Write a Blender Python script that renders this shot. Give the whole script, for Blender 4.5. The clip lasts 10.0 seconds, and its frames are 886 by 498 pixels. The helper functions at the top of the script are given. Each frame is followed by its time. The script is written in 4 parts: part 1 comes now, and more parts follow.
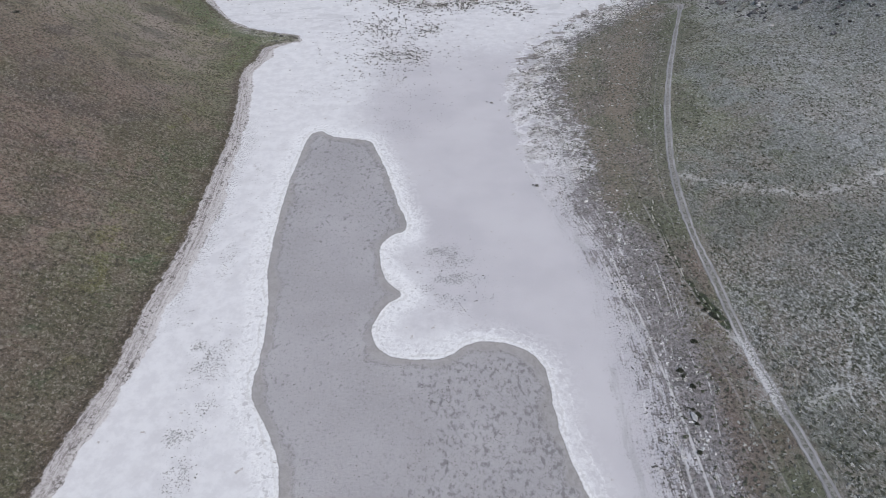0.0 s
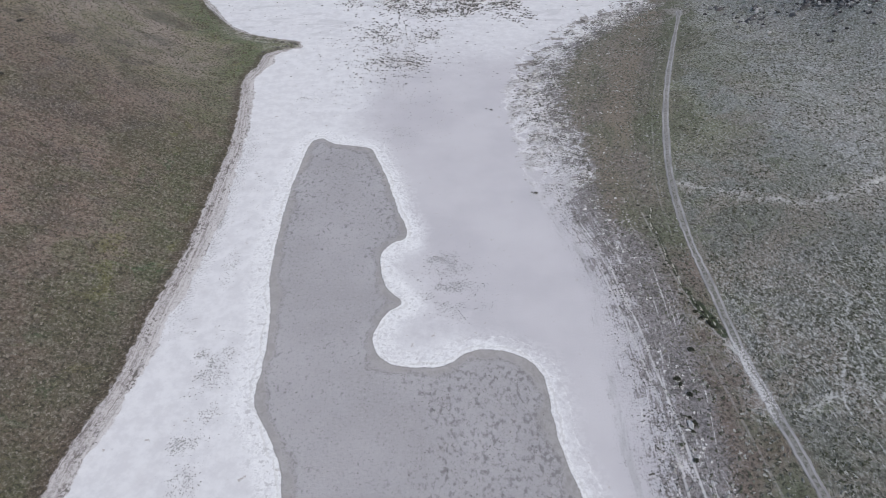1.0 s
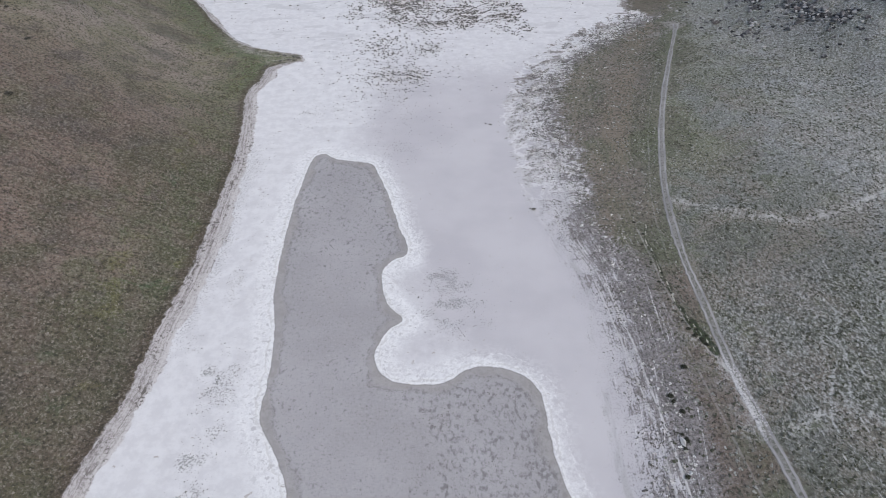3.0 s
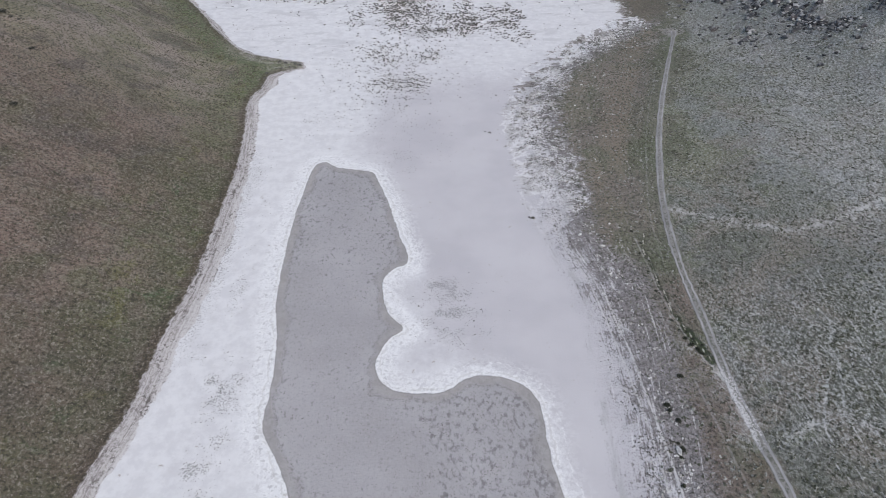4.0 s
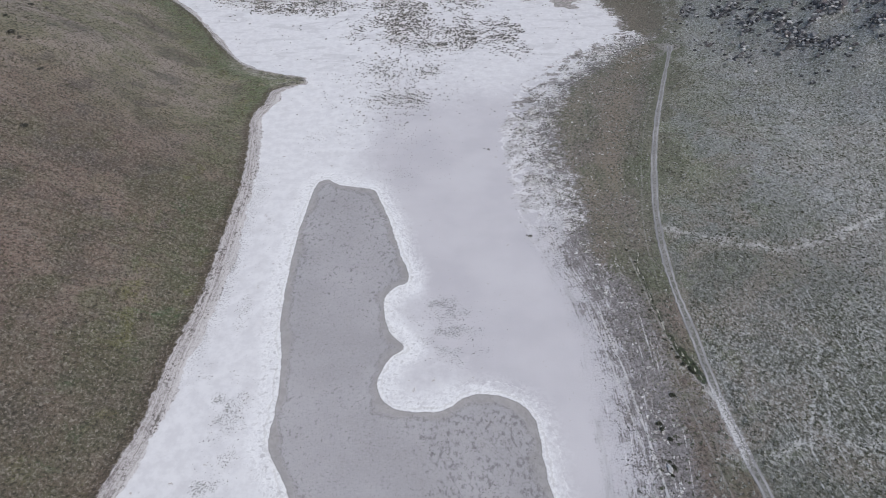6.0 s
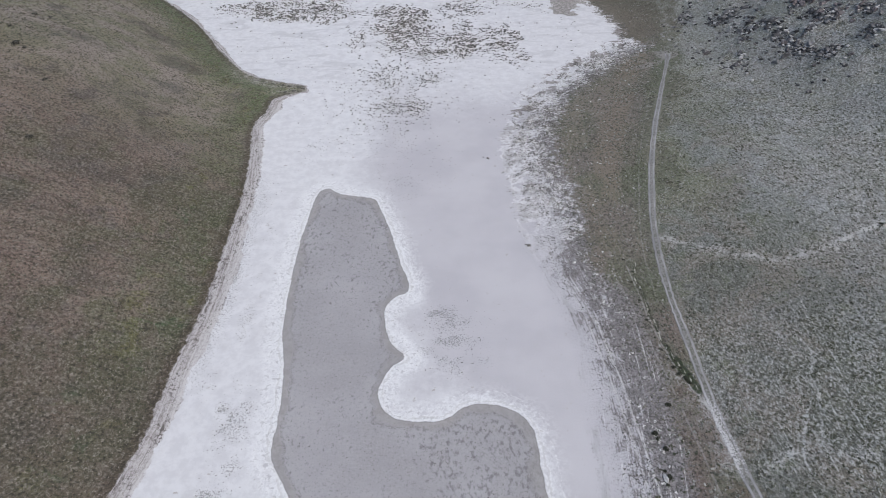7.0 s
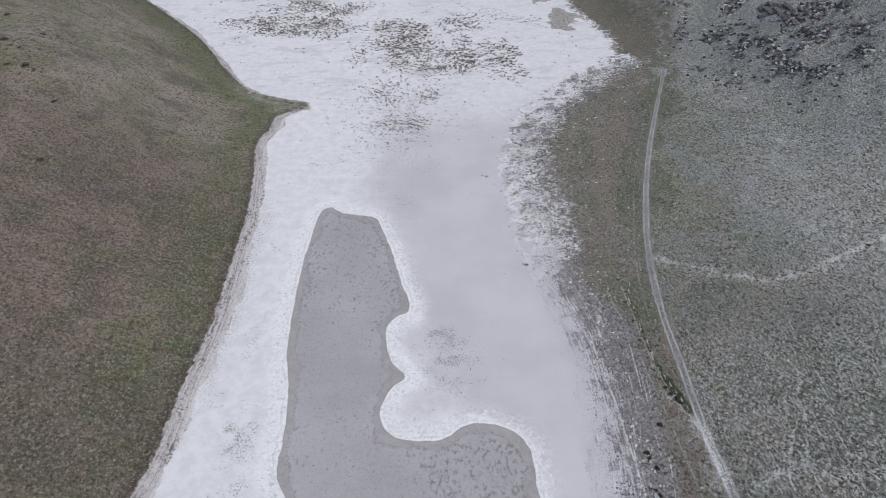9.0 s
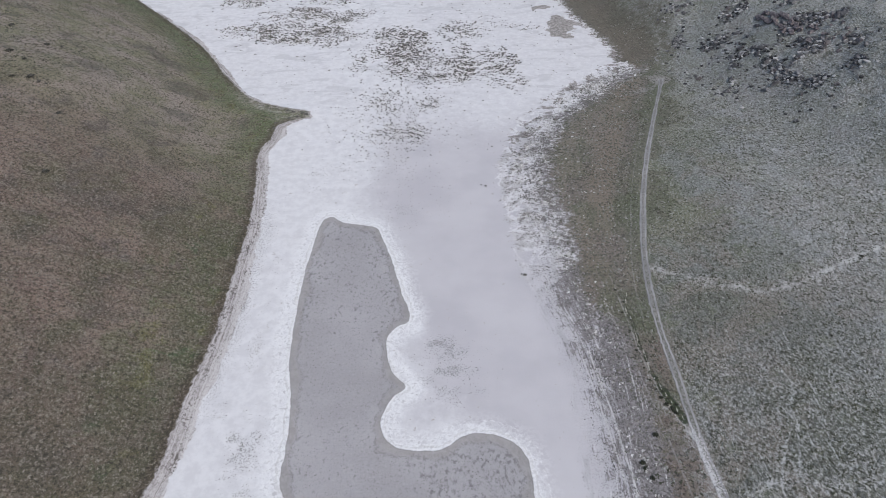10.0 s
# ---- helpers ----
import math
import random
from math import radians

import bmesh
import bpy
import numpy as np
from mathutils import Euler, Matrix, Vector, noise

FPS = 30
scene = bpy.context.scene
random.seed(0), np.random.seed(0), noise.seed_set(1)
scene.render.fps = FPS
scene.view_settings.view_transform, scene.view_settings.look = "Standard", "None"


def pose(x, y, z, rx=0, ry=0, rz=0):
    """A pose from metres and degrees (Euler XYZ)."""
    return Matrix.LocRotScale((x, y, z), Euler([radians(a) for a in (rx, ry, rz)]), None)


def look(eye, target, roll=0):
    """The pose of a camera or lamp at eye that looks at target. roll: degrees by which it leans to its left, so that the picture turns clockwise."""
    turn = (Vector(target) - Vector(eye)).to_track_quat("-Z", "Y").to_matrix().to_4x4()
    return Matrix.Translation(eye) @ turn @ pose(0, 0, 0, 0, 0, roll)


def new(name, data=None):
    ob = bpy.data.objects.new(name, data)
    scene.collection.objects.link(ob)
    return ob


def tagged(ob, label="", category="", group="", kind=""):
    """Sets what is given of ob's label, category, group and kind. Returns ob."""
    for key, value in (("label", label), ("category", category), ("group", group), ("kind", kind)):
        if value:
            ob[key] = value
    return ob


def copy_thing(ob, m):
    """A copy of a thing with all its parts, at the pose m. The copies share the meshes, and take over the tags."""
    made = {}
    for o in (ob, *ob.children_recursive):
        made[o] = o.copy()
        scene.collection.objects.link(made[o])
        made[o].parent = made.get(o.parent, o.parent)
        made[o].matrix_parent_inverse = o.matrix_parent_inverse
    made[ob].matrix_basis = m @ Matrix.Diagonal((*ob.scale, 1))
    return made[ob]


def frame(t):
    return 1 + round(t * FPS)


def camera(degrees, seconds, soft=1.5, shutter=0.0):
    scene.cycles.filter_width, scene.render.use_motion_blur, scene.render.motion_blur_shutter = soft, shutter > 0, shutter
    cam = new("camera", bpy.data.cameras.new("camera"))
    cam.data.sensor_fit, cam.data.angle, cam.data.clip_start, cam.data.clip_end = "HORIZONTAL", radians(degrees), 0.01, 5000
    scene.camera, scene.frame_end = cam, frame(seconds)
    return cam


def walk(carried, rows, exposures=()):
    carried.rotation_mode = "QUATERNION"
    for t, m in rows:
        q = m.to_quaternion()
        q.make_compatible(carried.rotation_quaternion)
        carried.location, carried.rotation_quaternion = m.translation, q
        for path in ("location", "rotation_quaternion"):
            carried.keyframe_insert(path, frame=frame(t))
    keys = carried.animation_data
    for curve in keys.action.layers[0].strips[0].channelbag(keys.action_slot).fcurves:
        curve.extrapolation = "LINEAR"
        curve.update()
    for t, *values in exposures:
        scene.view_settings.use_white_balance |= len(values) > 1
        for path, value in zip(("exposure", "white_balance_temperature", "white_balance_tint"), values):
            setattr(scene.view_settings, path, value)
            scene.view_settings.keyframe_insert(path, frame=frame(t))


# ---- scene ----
# A drone climbs straight up over a dried salt lake between two hills; metres, z = 0 on the lake bed.
cam = camera(71.25, 10.0, soft=0.8)


def flight(t):
    """The drone's pose: a climb of 34 m with a gimbal that looks 41 degrees down."""
    s = t / 10
    eye = Vector((-0.205 * s + 0.470 * s * s, 0.296 * s - 0.120 * s * s, 100 + 24.275 * s + 10.354 * s * s - 0.720 * s ** 3))
    yaw, pitch, roll = -0.0005 * s - 0.0002 * s * s, radians(-40.846) + 0.0008 * s + 0.0002 * s * s, 0.0015 - 0.0002 * s
    ahead = Vector((-math.sin(yaw) * math.cos(pitch), math.cos(yaw) * math.cos(pitch), math.sin(pitch)))
    return look(eye, eye + ahead * 100, math.degrees(roll))


EXPOSURE, KELVIN, TINT = 0.42, 6420, 7
walk(cam, [(i * 0.5, flight(i * 0.5)) for i in range(21)], [(0.0, EXPOSURE, KELVIN, TINT)])

# ---- light: a bright overcast sky ----
SUN_ELEVATION, SUN_AZIMUTH = radians(52), radians(150)
world = bpy.data.worlds.new("overcast_sky")
scene.world = world
world.use_nodes = True
wt = world.node_tree
sky = wt.nodes.new("ShaderNodeTexSky")
sky.sky_type, sky.sun_disc = "NISHITA", False
sky.sun_elevation, sky.sun_rotation = SUN_ELEVATION, SUN_AZIMUTH
sky.air_density, sky.dust_density, sky.ozone_density = 1.0, 3.7, 1.3
wt.links.new(sky.outputs[0], wt.nodes["Background"].inputs[0])
wt.nodes["Background"].inputs[1].default_value = 0.11
sun = new("sun", bpy.data.lights.new("sun", "SUN"))
sun.data.energy, sun.data.angle, sun.data.color = 1.1, radians(25), (1.0, 0.985, 0.97)
sun.matrix_world = look((0, 0, 300), (-math.sin(SUN_AZIMUTH) * math.cos(SUN_ELEVATION), -math.cos(SUN_AZIMUTH) * math.cos(SUN_ELEVATION), 300 - math.sin(SUN_ELEVATION)))

# ---- plan: the lines that divide the place ----
RNG = np.random.default_rng(7)


def vnoise(x, y, size, seed=0):
    """Smooth value noise between -1 and 1, with cells of that size."""
    x, y = np.asarray(x, float) / size + seed * 17.31, np.asarray(y, float) / size - seed * 9.77
    xi, yi = np.floor(x), np.floor(y)
    u, v = x - xi, y - yi
    u, v = u * u * (3 - 2 * u), v * v * (3 - 2 * v)

    def cell(a, b):
        h = np.sin(a * 127.1 + b * 311.7 + seed * 74.7) * 43758.5453
        return 2 * (h - np.floor(h)) - 1
    return (cell(xi, yi) * (1 - u) + cell(xi + 1, yi) * u) * (1 - v) + (cell(xi, yi + 1) * (1 - u) + cell(xi + 1, yi + 1) * u) * v


def fractal(x, y, size, seed=0, octaves=3):
    return sum(vnoise(x, y, size / 2 ** k, seed + k) * 0.5 ** k for k in range(octaves))


def step(v, lo, hi):
    """0 below lo, 1 above hi, smooth between."""
    t = np.clip((np.asarray(v, float) - lo) / (hi - lo), 0, 1)
    return t * t * (3 - 2 * t)


def softplus(v, width):
    return width * np.logaddexp(0, np.asarray(v, float) / width)


def spline(points, spacing, closed=False):
    """A Catmull-Rom curve through the points, resampled."""
    p = [np.array(q, float) for q in points]
    p = [p[-1]] + p + p[:2] if closed else [2 * p[0] - p[1]] + p + [2 * p[-1] - p[-2]]
    out = []
    for a, b, c, d in zip(p, p[1:], p[2:], p[3:]):
        n = int(min(60, max(1, np.hypot(*(c - b)) / spacing)))
        long = np.hypot(*(c - b))
        go, come = [v * min(1, long / (np.hypot(*v) + 1e-9)) for v in ((c - a) / 2, (d - b) / 2)]
        for t in np.arange(n) / n:
            out.append((2 * t ** 3 - 3 * t * t + 1) * b + (t ** 3 - 2 * t * t + t) * go + (3 * t * t - 2 * t ** 3) * c + (t ** 3 - t * t) * come)
    return np.array(out if closed else out + [p[-2]])


def nearest(x, y, line, closed=False):
    """Distance to a line (plus on its right side), and the nearest point."""
    x, y = np.asarray(x, float), np.asarray(y, float)
    best, side = np.full(x.shape, 1e18), np.ones(x.shape)
    nx, ny = np.zeros(x.shape), np.zeros(x.shape)
    ends = list(zip(line, np.roll(line, -1, 0))) if closed else list(zip(line[:-1], line[1:]))
    for (ax, ay), (bx, by) in ends:
        dx, dy = bx - ax, by - ay
        t = np.clip(((x - ax) * dx + (y - ay) * dy) / (dx * dx + dy * dy + 1e-12), 0, 1)
        px, py = ax + t * dx, ay + t * dy
        d = (x - px) ** 2 + (y - py) ** 2
        m = d < best
        best[m], nx[m], ny[m] = d[m], px[m], py[m]
        side[m] = np.where((dx * (y - ay) - dy * (x - ax))[m] > 0, -1, 1)
    return np.sqrt(best) * side, nx, ny


# outline of the mud pool, clockwise
POOL = spline([(-27, 30), (-27.5, 51), (-30, 60), (-33, 65.2), (-36.3, 70.5), (-37.6, 75), (-37.5, 80.5), (-38, 88), (-39, 96), (-41.5, 107),
               (-42.8, 122), (-43.4, 142), (-42.8, 158), (-41.6, 170.5), (-38.5, 172.5), (-34.3, 169.4), (-28.9, 168.2), (-22.8, 166.6), (-19.8, 160),
               (-16.2, 149.6), (-12.4, 135), (-9.8, 127.5), (-9.8, 122.8), (-13, 121), (-15.3, 116.5), (-15, 110), (-12.6, 103.6), (-9.4, 99.9), (-12.5, 96.5),
               (-15, 91), (-14.8, 86.3), (-11.5, 82.4), (-5, 80.9), (0.7, 81.7), (5.5, 85.1), (10, 85.9), (16, 84.2), (20, 80.6), (21.1, 75),
               (21.4, 67), (23, 57.2), (25.5, 48), (27, 30)], 0.8, True)
POOL += np.stack([vnoise(POOL[:, 0], POOL[:, 1], 1.7, 3), vnoise(POOL[:, 0], POOL[:, 1], 1.7, 8)], 1) * 0.22
# foot of the grassy hill on the west side
WEST = spline([(-220, -4300), (-100, -300), (-80, -80), (-74, 0), (-70.8, 40), (-69.5, 51.5), (-69, 60), (-67.5, 70), (-66.2, 79), (-66.3, 93), (-65.7, 105), (-64.9, 117.5), (-65.3, 131),
               (-66.1, 150), (-66.6, 165), (-68.3, 180), (-70.8, 196), (-74, 215), (-71.6, 225), (-70.6, 237), (-64.5, 241), (-58.4, 244), (-59.6, 248), (-66.8, 250.8), (-77, 254.2), (-86.5, 259.5), (-93.5, 267),
               (-108, 288), (-118, 305), (-130.5, 323.4), (-143, 338.6), (-156, 354), (-182, 383.5), (-225, 430), (-290, 490), (-420, 620), (-900, 1100), (-3000, 4300)], 2.5)
# line from which the hill rises, rounder than its shore, behind the spit
RISE = spline([(-220, -4300), (-100, -300), (-80, -80), (-74, 0), (-70.8, 40), (-69.5, 51.5), (-69, 60), (-67.5, 70), (-66.4, 79), (-66.4, 93), (-66, 105), (-65.6, 117.5), (-65.9, 131),
               (-67, 150), (-68.4, 165), (-71, 181), (-75.5, 200), (-83, 223), (-93, 246), (-105, 270), (-118, 294), (-132, 317), (-147, 340), (-165, 362), (-187, 387),
               (-232, 436), (-295, 494), (-420, 622), (-900, 1102), (-3000, 4302)], 2.5)
# edge of the plants on the east side
EAST = spline([(90, -4300), (50, -300), (38, -80), (34, 0), (33, 40), (33, 60), (34, 72), (34.1, 83), (34.2, 100), (32.9, 115.6), (29.6, 127), (27, 142), (25.5, 154),
               (24, 172), (22.4, 190), (22.4, 203), (25.4, 216.5), (32.5, 237), (42, 252.5), (58, 272), (76, 291), (87, 304), (88, 320), (85.4, 331), (79.6, 350.5),
               (73.3, 373), (71, 392), (66, 430), (70, 500), (90, 600), (200, 1100), (900, 4300)], 2.5)
# foot of the rocky hill
ROCKS = spline([(300, -4300), (260, -300), (240, 20), (175, 120), (148, 180), (132, 240), (118, 300), (100, 340), (92, 400), (110, 500), (150, 700), (1100, 4300)], 5)
# dirt track, old wheel marks, dry rivulets
TRACK = spline([(65, 10), (63.3, 42), (63, 50), (62.8, 56), (62.3, 64), (61.6, 74), (61.4, 82), (61.3, 90), (61.4, 100), (61.2, 111), (61.5, 123), (62.4, 136), (63.9, 147), (67, 161.5),
                (71, 178), (77.4, 200), (87.8, 230), (95.4, 251), (100.8, 266), (103, 273)], 1.2)
# where heath gives way to sage: the track, then on round the foot of the hill
SAGE = np.vstack([TRACK, spline([(103, 273), (106, 284), (111, 300), (112, 325), (104, 360), (102, 420), (125, 600), (1000, 4300)], 3)[1:]])
DITCH = spline([(54.9, 132), (54, 125.6), (54.5, 118.8), (54.6, 111.6), (55.4, 105.6), (55.8, 100.8), (56.8, 97.2), (57.3, 93.7), (58.5, 91), (60, 87.5)], 0.8)
DITCH += np.stack([vnoise(DITCH[:, 0], DITCH[:, 1], 2.4, 171), 0 * DITCH[:, 1]], 1) * 0.45
# narrow winding cattle paths down the ashen slope
PATHS = [spline(v, 1.5) for v in ([(90, 112), (85.8, 97.5), (82.6, 89), (80.7, 84), (79.7, 79.6), (76.5, 71.5), (75, 67.8), (75, 63.9), (78, 50)],
                                  [(88, 96), (83.4, 82.9), (82, 77.8), (79.7, 72.5), (79.2, 68.5), (82, 52)], [(77, 96), (79.9, 90.5), (80.9, 87.9), (80.4, 83.2)],
                                  [(84.5, 87.4), (81.7, 82.3), (78.9, 79), (77, 73)], [(69, 86), (71.9, 81.3), (73.8, 73.8), (73.5, 69.8), (72.1, 67.4), (72.3, 64.2), (73.3, 60.6), (76, 50)],
                                  [(89, 88), (85.6, 81), (84.6, 76.1), (83, 66), (84, 54)], [(86, 91), (84.6, 85.3), (82.1, 77.9), (80.2, 71.6)], [(94, 118), (91, 104), (92, 92), (89, 80), (89, 70)],
                                  [(66, 72), (69, 68), (73, 69), (77.1, 70.1)])]
VEINS = [spline(v, 2) for v in ([(64, 140), (72, 136.4), (76.5, 134), (82.8, 131.3), (88.6, 129.5), (92, 127.3), (97, 127), (102.3, 128.5), (108, 130.4), (116, 134.4), (125, 138), (142, 142)],
                                [(96, 165), (106, 161), (116, 160.5), (127, 163), (150, 166)],
                                [(66, 66.5), (70, 67.5), (75, 68.5), (84, 68), (100, 71)], [(58.3, 91.6), (60, 87.4), (60.4, 82), (60.2, 76), (60.6, 67)])]
MARKS = [spline(v, 2) for v in ([(38.5, 111), (39.6, 101.3), (40.6, 92.5), (41.5, 83), (42.1, 75), (42.4, 67.7), (42.5, 60), (42.3, 50), (42, 30)],
                                [(40.9, 110.7), (41.8, 101), (43, 92), (43.5, 82.7), (44, 75.4), (44.4, 68), (44.7, 60.8), (45, 50), (45.4, 30)],
                                [(30.6, 150), (33, 132), (36.4, 121), (39.5, 108), (43, 93)],
                                [(31.6, 150), (34.4, 132), (37.8, 121), (41, 108), (44.6, 93)], [(52.6, 130), (53.4, 120), (54, 110), (55, 102), (56.2, 95), (58, 89)],
                                [(49, 125), (52, 105), (54, 88), (55.5, 70), (57, 50)], [(57.5, 118), (58.4, 136), (60.4, 149), (63.6, 164), (67.6, 181), (74, 202), (84, 231)])]


def into(x, y, line, corner):
    """Distance past a line, plus on the side where the corner of the far country lies."""
    ring = np.vstack([line, [(corner, line[-1, 1]), (corner, line[0, 1])]])
    inside = np.zeros(np.shape(x), bool)
    for (ax, ay), (bx, by) in zip(ring, np.roll(ring, -1, 0)):
        if ay != by:
            inside ^= ((ay > y) != (by > y)) & (x < (bx - ax) * (y - ay) / (by - ay) + ax)
    d = np.abs(nearest(x, y, line)[0])
    return np.where(inside, d, -d)


PLAN_X, PLAN_Y = np.arange(-240, 241, 1.5), np.arange(0, 441, 1.5)
PLAN = [into(*[a.ravel() for a in np.meshgrid(PLAN_X, PLAN_Y)], line, side).reshape(len(PLAN_Y), len(PLAN_X))
        for line, side in ((WEST, -9000), (EAST, 9000), (ROCKS, 9000), (RISE, -9000))]


def fields(x, y, which):
    x, y = np.asarray(x, float), np.asarray(y, float)
    u, v = np.clip(x / 1.5 + 160, 0, len(PLAN_X) - 1.001), np.clip(y / 1.5, 0, len(PLAN_Y) - 1.001)
    i, j = u.astype(int), v.astype(int)
    u, v = u - i, v - j
    out = [(PLAN[k][j, i] * (1 - u) + PLAN[k][j, i + 1] * u) * (1 - v) + (PLAN[k][j + 1, i] * (1 - u) + PLAN[k][j + 1, i + 1] * u) * v for k in which]
    far = (np.abs(x) > 239) | (y < 0) | (y > 440)
    if far.any():
        for o, k in zip(out, which):
            o[far] = into(x[far], y[far], (WEST, EAST, ROCKS, RISE)[k][::4], (-9000, 9000, 9000, -9000)[k])
    return out


def plan(x, y):
    """Distances into the west hill, the east slope and the rocky hill."""
    return fields(x, y, (0, 1, 2))


def height(x, y, dw=None, de=None, dr=None):
    if dw is None:
        dw, de, dr = plan(x, y)
    west = 0.56 * softplus(fields(x, y, (3,))[0] - 5.5, 2.0) + 0.7 * step(dw, 1, 9)
    west -= softplus(west - 46, 6) * 0.85
    west += 3.5 * step(np.hypot((x + 146) / 36, (y - 216) / 44), 1.0, 0.1)
    west = np.where(dw > -12, west, 0) * step(dw, -3, 4)
    west += step(dw, 5, 25) * (0.8 * fractal(x, y, 26, 1) + 0.16 * vnoise(x, y, 3.1, 4))
    west += 0.35 * step(dw, -6, 0)
    east = 0.15 * softplus(de - 3, 2.5)
    east += 0.022 * softplus(92 - np.maximum(y, 0), 6) * step(de, 6, 34) * step(de, 160, 90)
    east -= softplus(east - 30, 6) * 0.9
    crag = 0.66 * softplus(dr + 2, 4)
    crag -= softplus(crag - 38, 6) * 0.9
    east = (east + np.where(dr > -60, crag, 0)) * step(de, -4, 3)
    east += step(de, 4, 25) * (0.35 * fractal(x, y, 22, 5) + 0.07 * vnoise(x, y, 2.7, 6)) + step(dr, 2, 18) * (1.3 * fractal(x, y, 14, 9) + 0.5 * np.abs(vnoise(x, y, 5, 11)))
    return west + east + 0.012 * vnoise(x, y, 4.0, 12)


# ---- materials ----
class Mat:
    """A material under construction, with short names for its nodes."""

    def __init__(self, name, rough=0.9):
        self.mat = bpy.data.materials.new(name)
        self.mat.use_nodes = True
        self.t = self.mat.node_tree
        self.out = self.t.nodes["Principled BSDF"]
        self.out.inputs["Roughness"].default_value = rough
        self.out.inputs["Specular IOR Level"].default_value = 0.25
        self.where = self.t.nodes.new("ShaderNodeTexCoord").outputs["Object"]

    def link(self, a, socket):
        if hasattr(a, "is_output"):
            self.t.links.new(a, socket)
        elif isinstance(a, (tuple, list)):
            socket.default_value = (*a, 1.0) if len(a) == 3 and len(socket.default_value) == 4 else a
        else:
            socket.default_value = a

    def attr(self, name):
        n = self.t.nodes.new("ShaderNodeAttribute")
        n.attribute_name = name
        return n.outputs["Fac"]

    def noise(self, scale, detail=3.0, rough=0.6, vec=None, warp=0.0):
        n = self.t.nodes.new("ShaderNodeTexNoise")
        self.link(vec or self.where, n.inputs["Vector"])
        n.inputs["Scale"].default_value, n.inputs["Detail"].default_value = scale, detail
        n.inputs["Roughness"].default_value, n.inputs["Distortion"].default_value = rough, warp
        return n.outputs[0]

    def cells(self, scale, vec=None, out="Distance", feature="F1"):
        n = self.t.nodes.new("ShaderNodeTexVoronoi")
        n.feature = feature
        self.link(vec or self.where, n.inputs["Vector"])
        n.inputs["Scale"].default_value = scale
        return n.outputs[out]

    def stretch(self, x, y, z=1.0, turn=0.0):
        n = self.t.nodes.new("ShaderNodeMapping")
        self.link(self.where, n.inputs["Vector"])
        n.inputs["Scale"].default_value, n.inputs["Rotation"].default_value = (x, y, z), (0, 0, radians(turn))
        return n.outputs[0]

    def xyz(self, x, y, z=0.0):
        n = self.t.nodes.new("ShaderNodeCombineXYZ")
        for a, s in zip((x, y, z), n.inputs):
            self.link(a, s)
        return n.outputs[0]

    def split(self, k):
        n = self.t.nodes.new("ShaderNodeSeparateXYZ")
        self.link(self.where, n.inputs[0])
        return n.outputs[k]

    def math(self, op, a, b=0.0):
        n = self.t.nodes.new("ShaderNodeMath")
        n.operation = op
        self.link(a, n.inputs[0]), self.link(b, n.inputs[1])
        return n.outputs[0]

    def add(self, a, b):
        return self.math("ADD", a, b)

    def mul(self, a, b):
        return self.math("MULTIPLY", a, b)

    def ramp(self, v, lo, hi, a=0.0, b=1.0):
        n = self.t.nodes.new("ShaderNodeMapRange")
        n.interpolation_type = "SMOOTHSTEP"
        for s, w in zip(n.inputs, (v, lo, hi, a, b)):
            self.link(w, s)
        return n.outputs[0]

    def mix(self, f, a, b):
        n = self.t.nodes.new("ShaderNodeMix")
        n.data_type = "RGBA"
        self.link(f, n.inputs[0]), self.link(a, n.inputs[6]), self.link(b, n.inputs[7])
        return n.outputs[2]

    def island(self):
        return self.t.nodes.new("ShaderNodeNewGeometry").outputs["Random Per Island"]

    def each(self):
        return self.t.nodes.new("ShaderNodeObjectInfo").outputs["Random"]

    def done(self, colour, rough=None, bump=None, depth=0.1, strength=1.0):
        self.link(colour, self.out.inputs["Base Color"])
        if rough is not None:
            self.link(rough, self.out.inputs["Roughness"])
        if bump is not None:
            n = self.t.nodes.new("ShaderNodeBump")
            n.inputs["Distance"].default_value, n.inputs["Strength"].default_value = depth, strength
            self.link(bump, n.inputs["Height"])
            self.link(n.outputs[0], self.out.inputs["Normal"])
        return self.mat


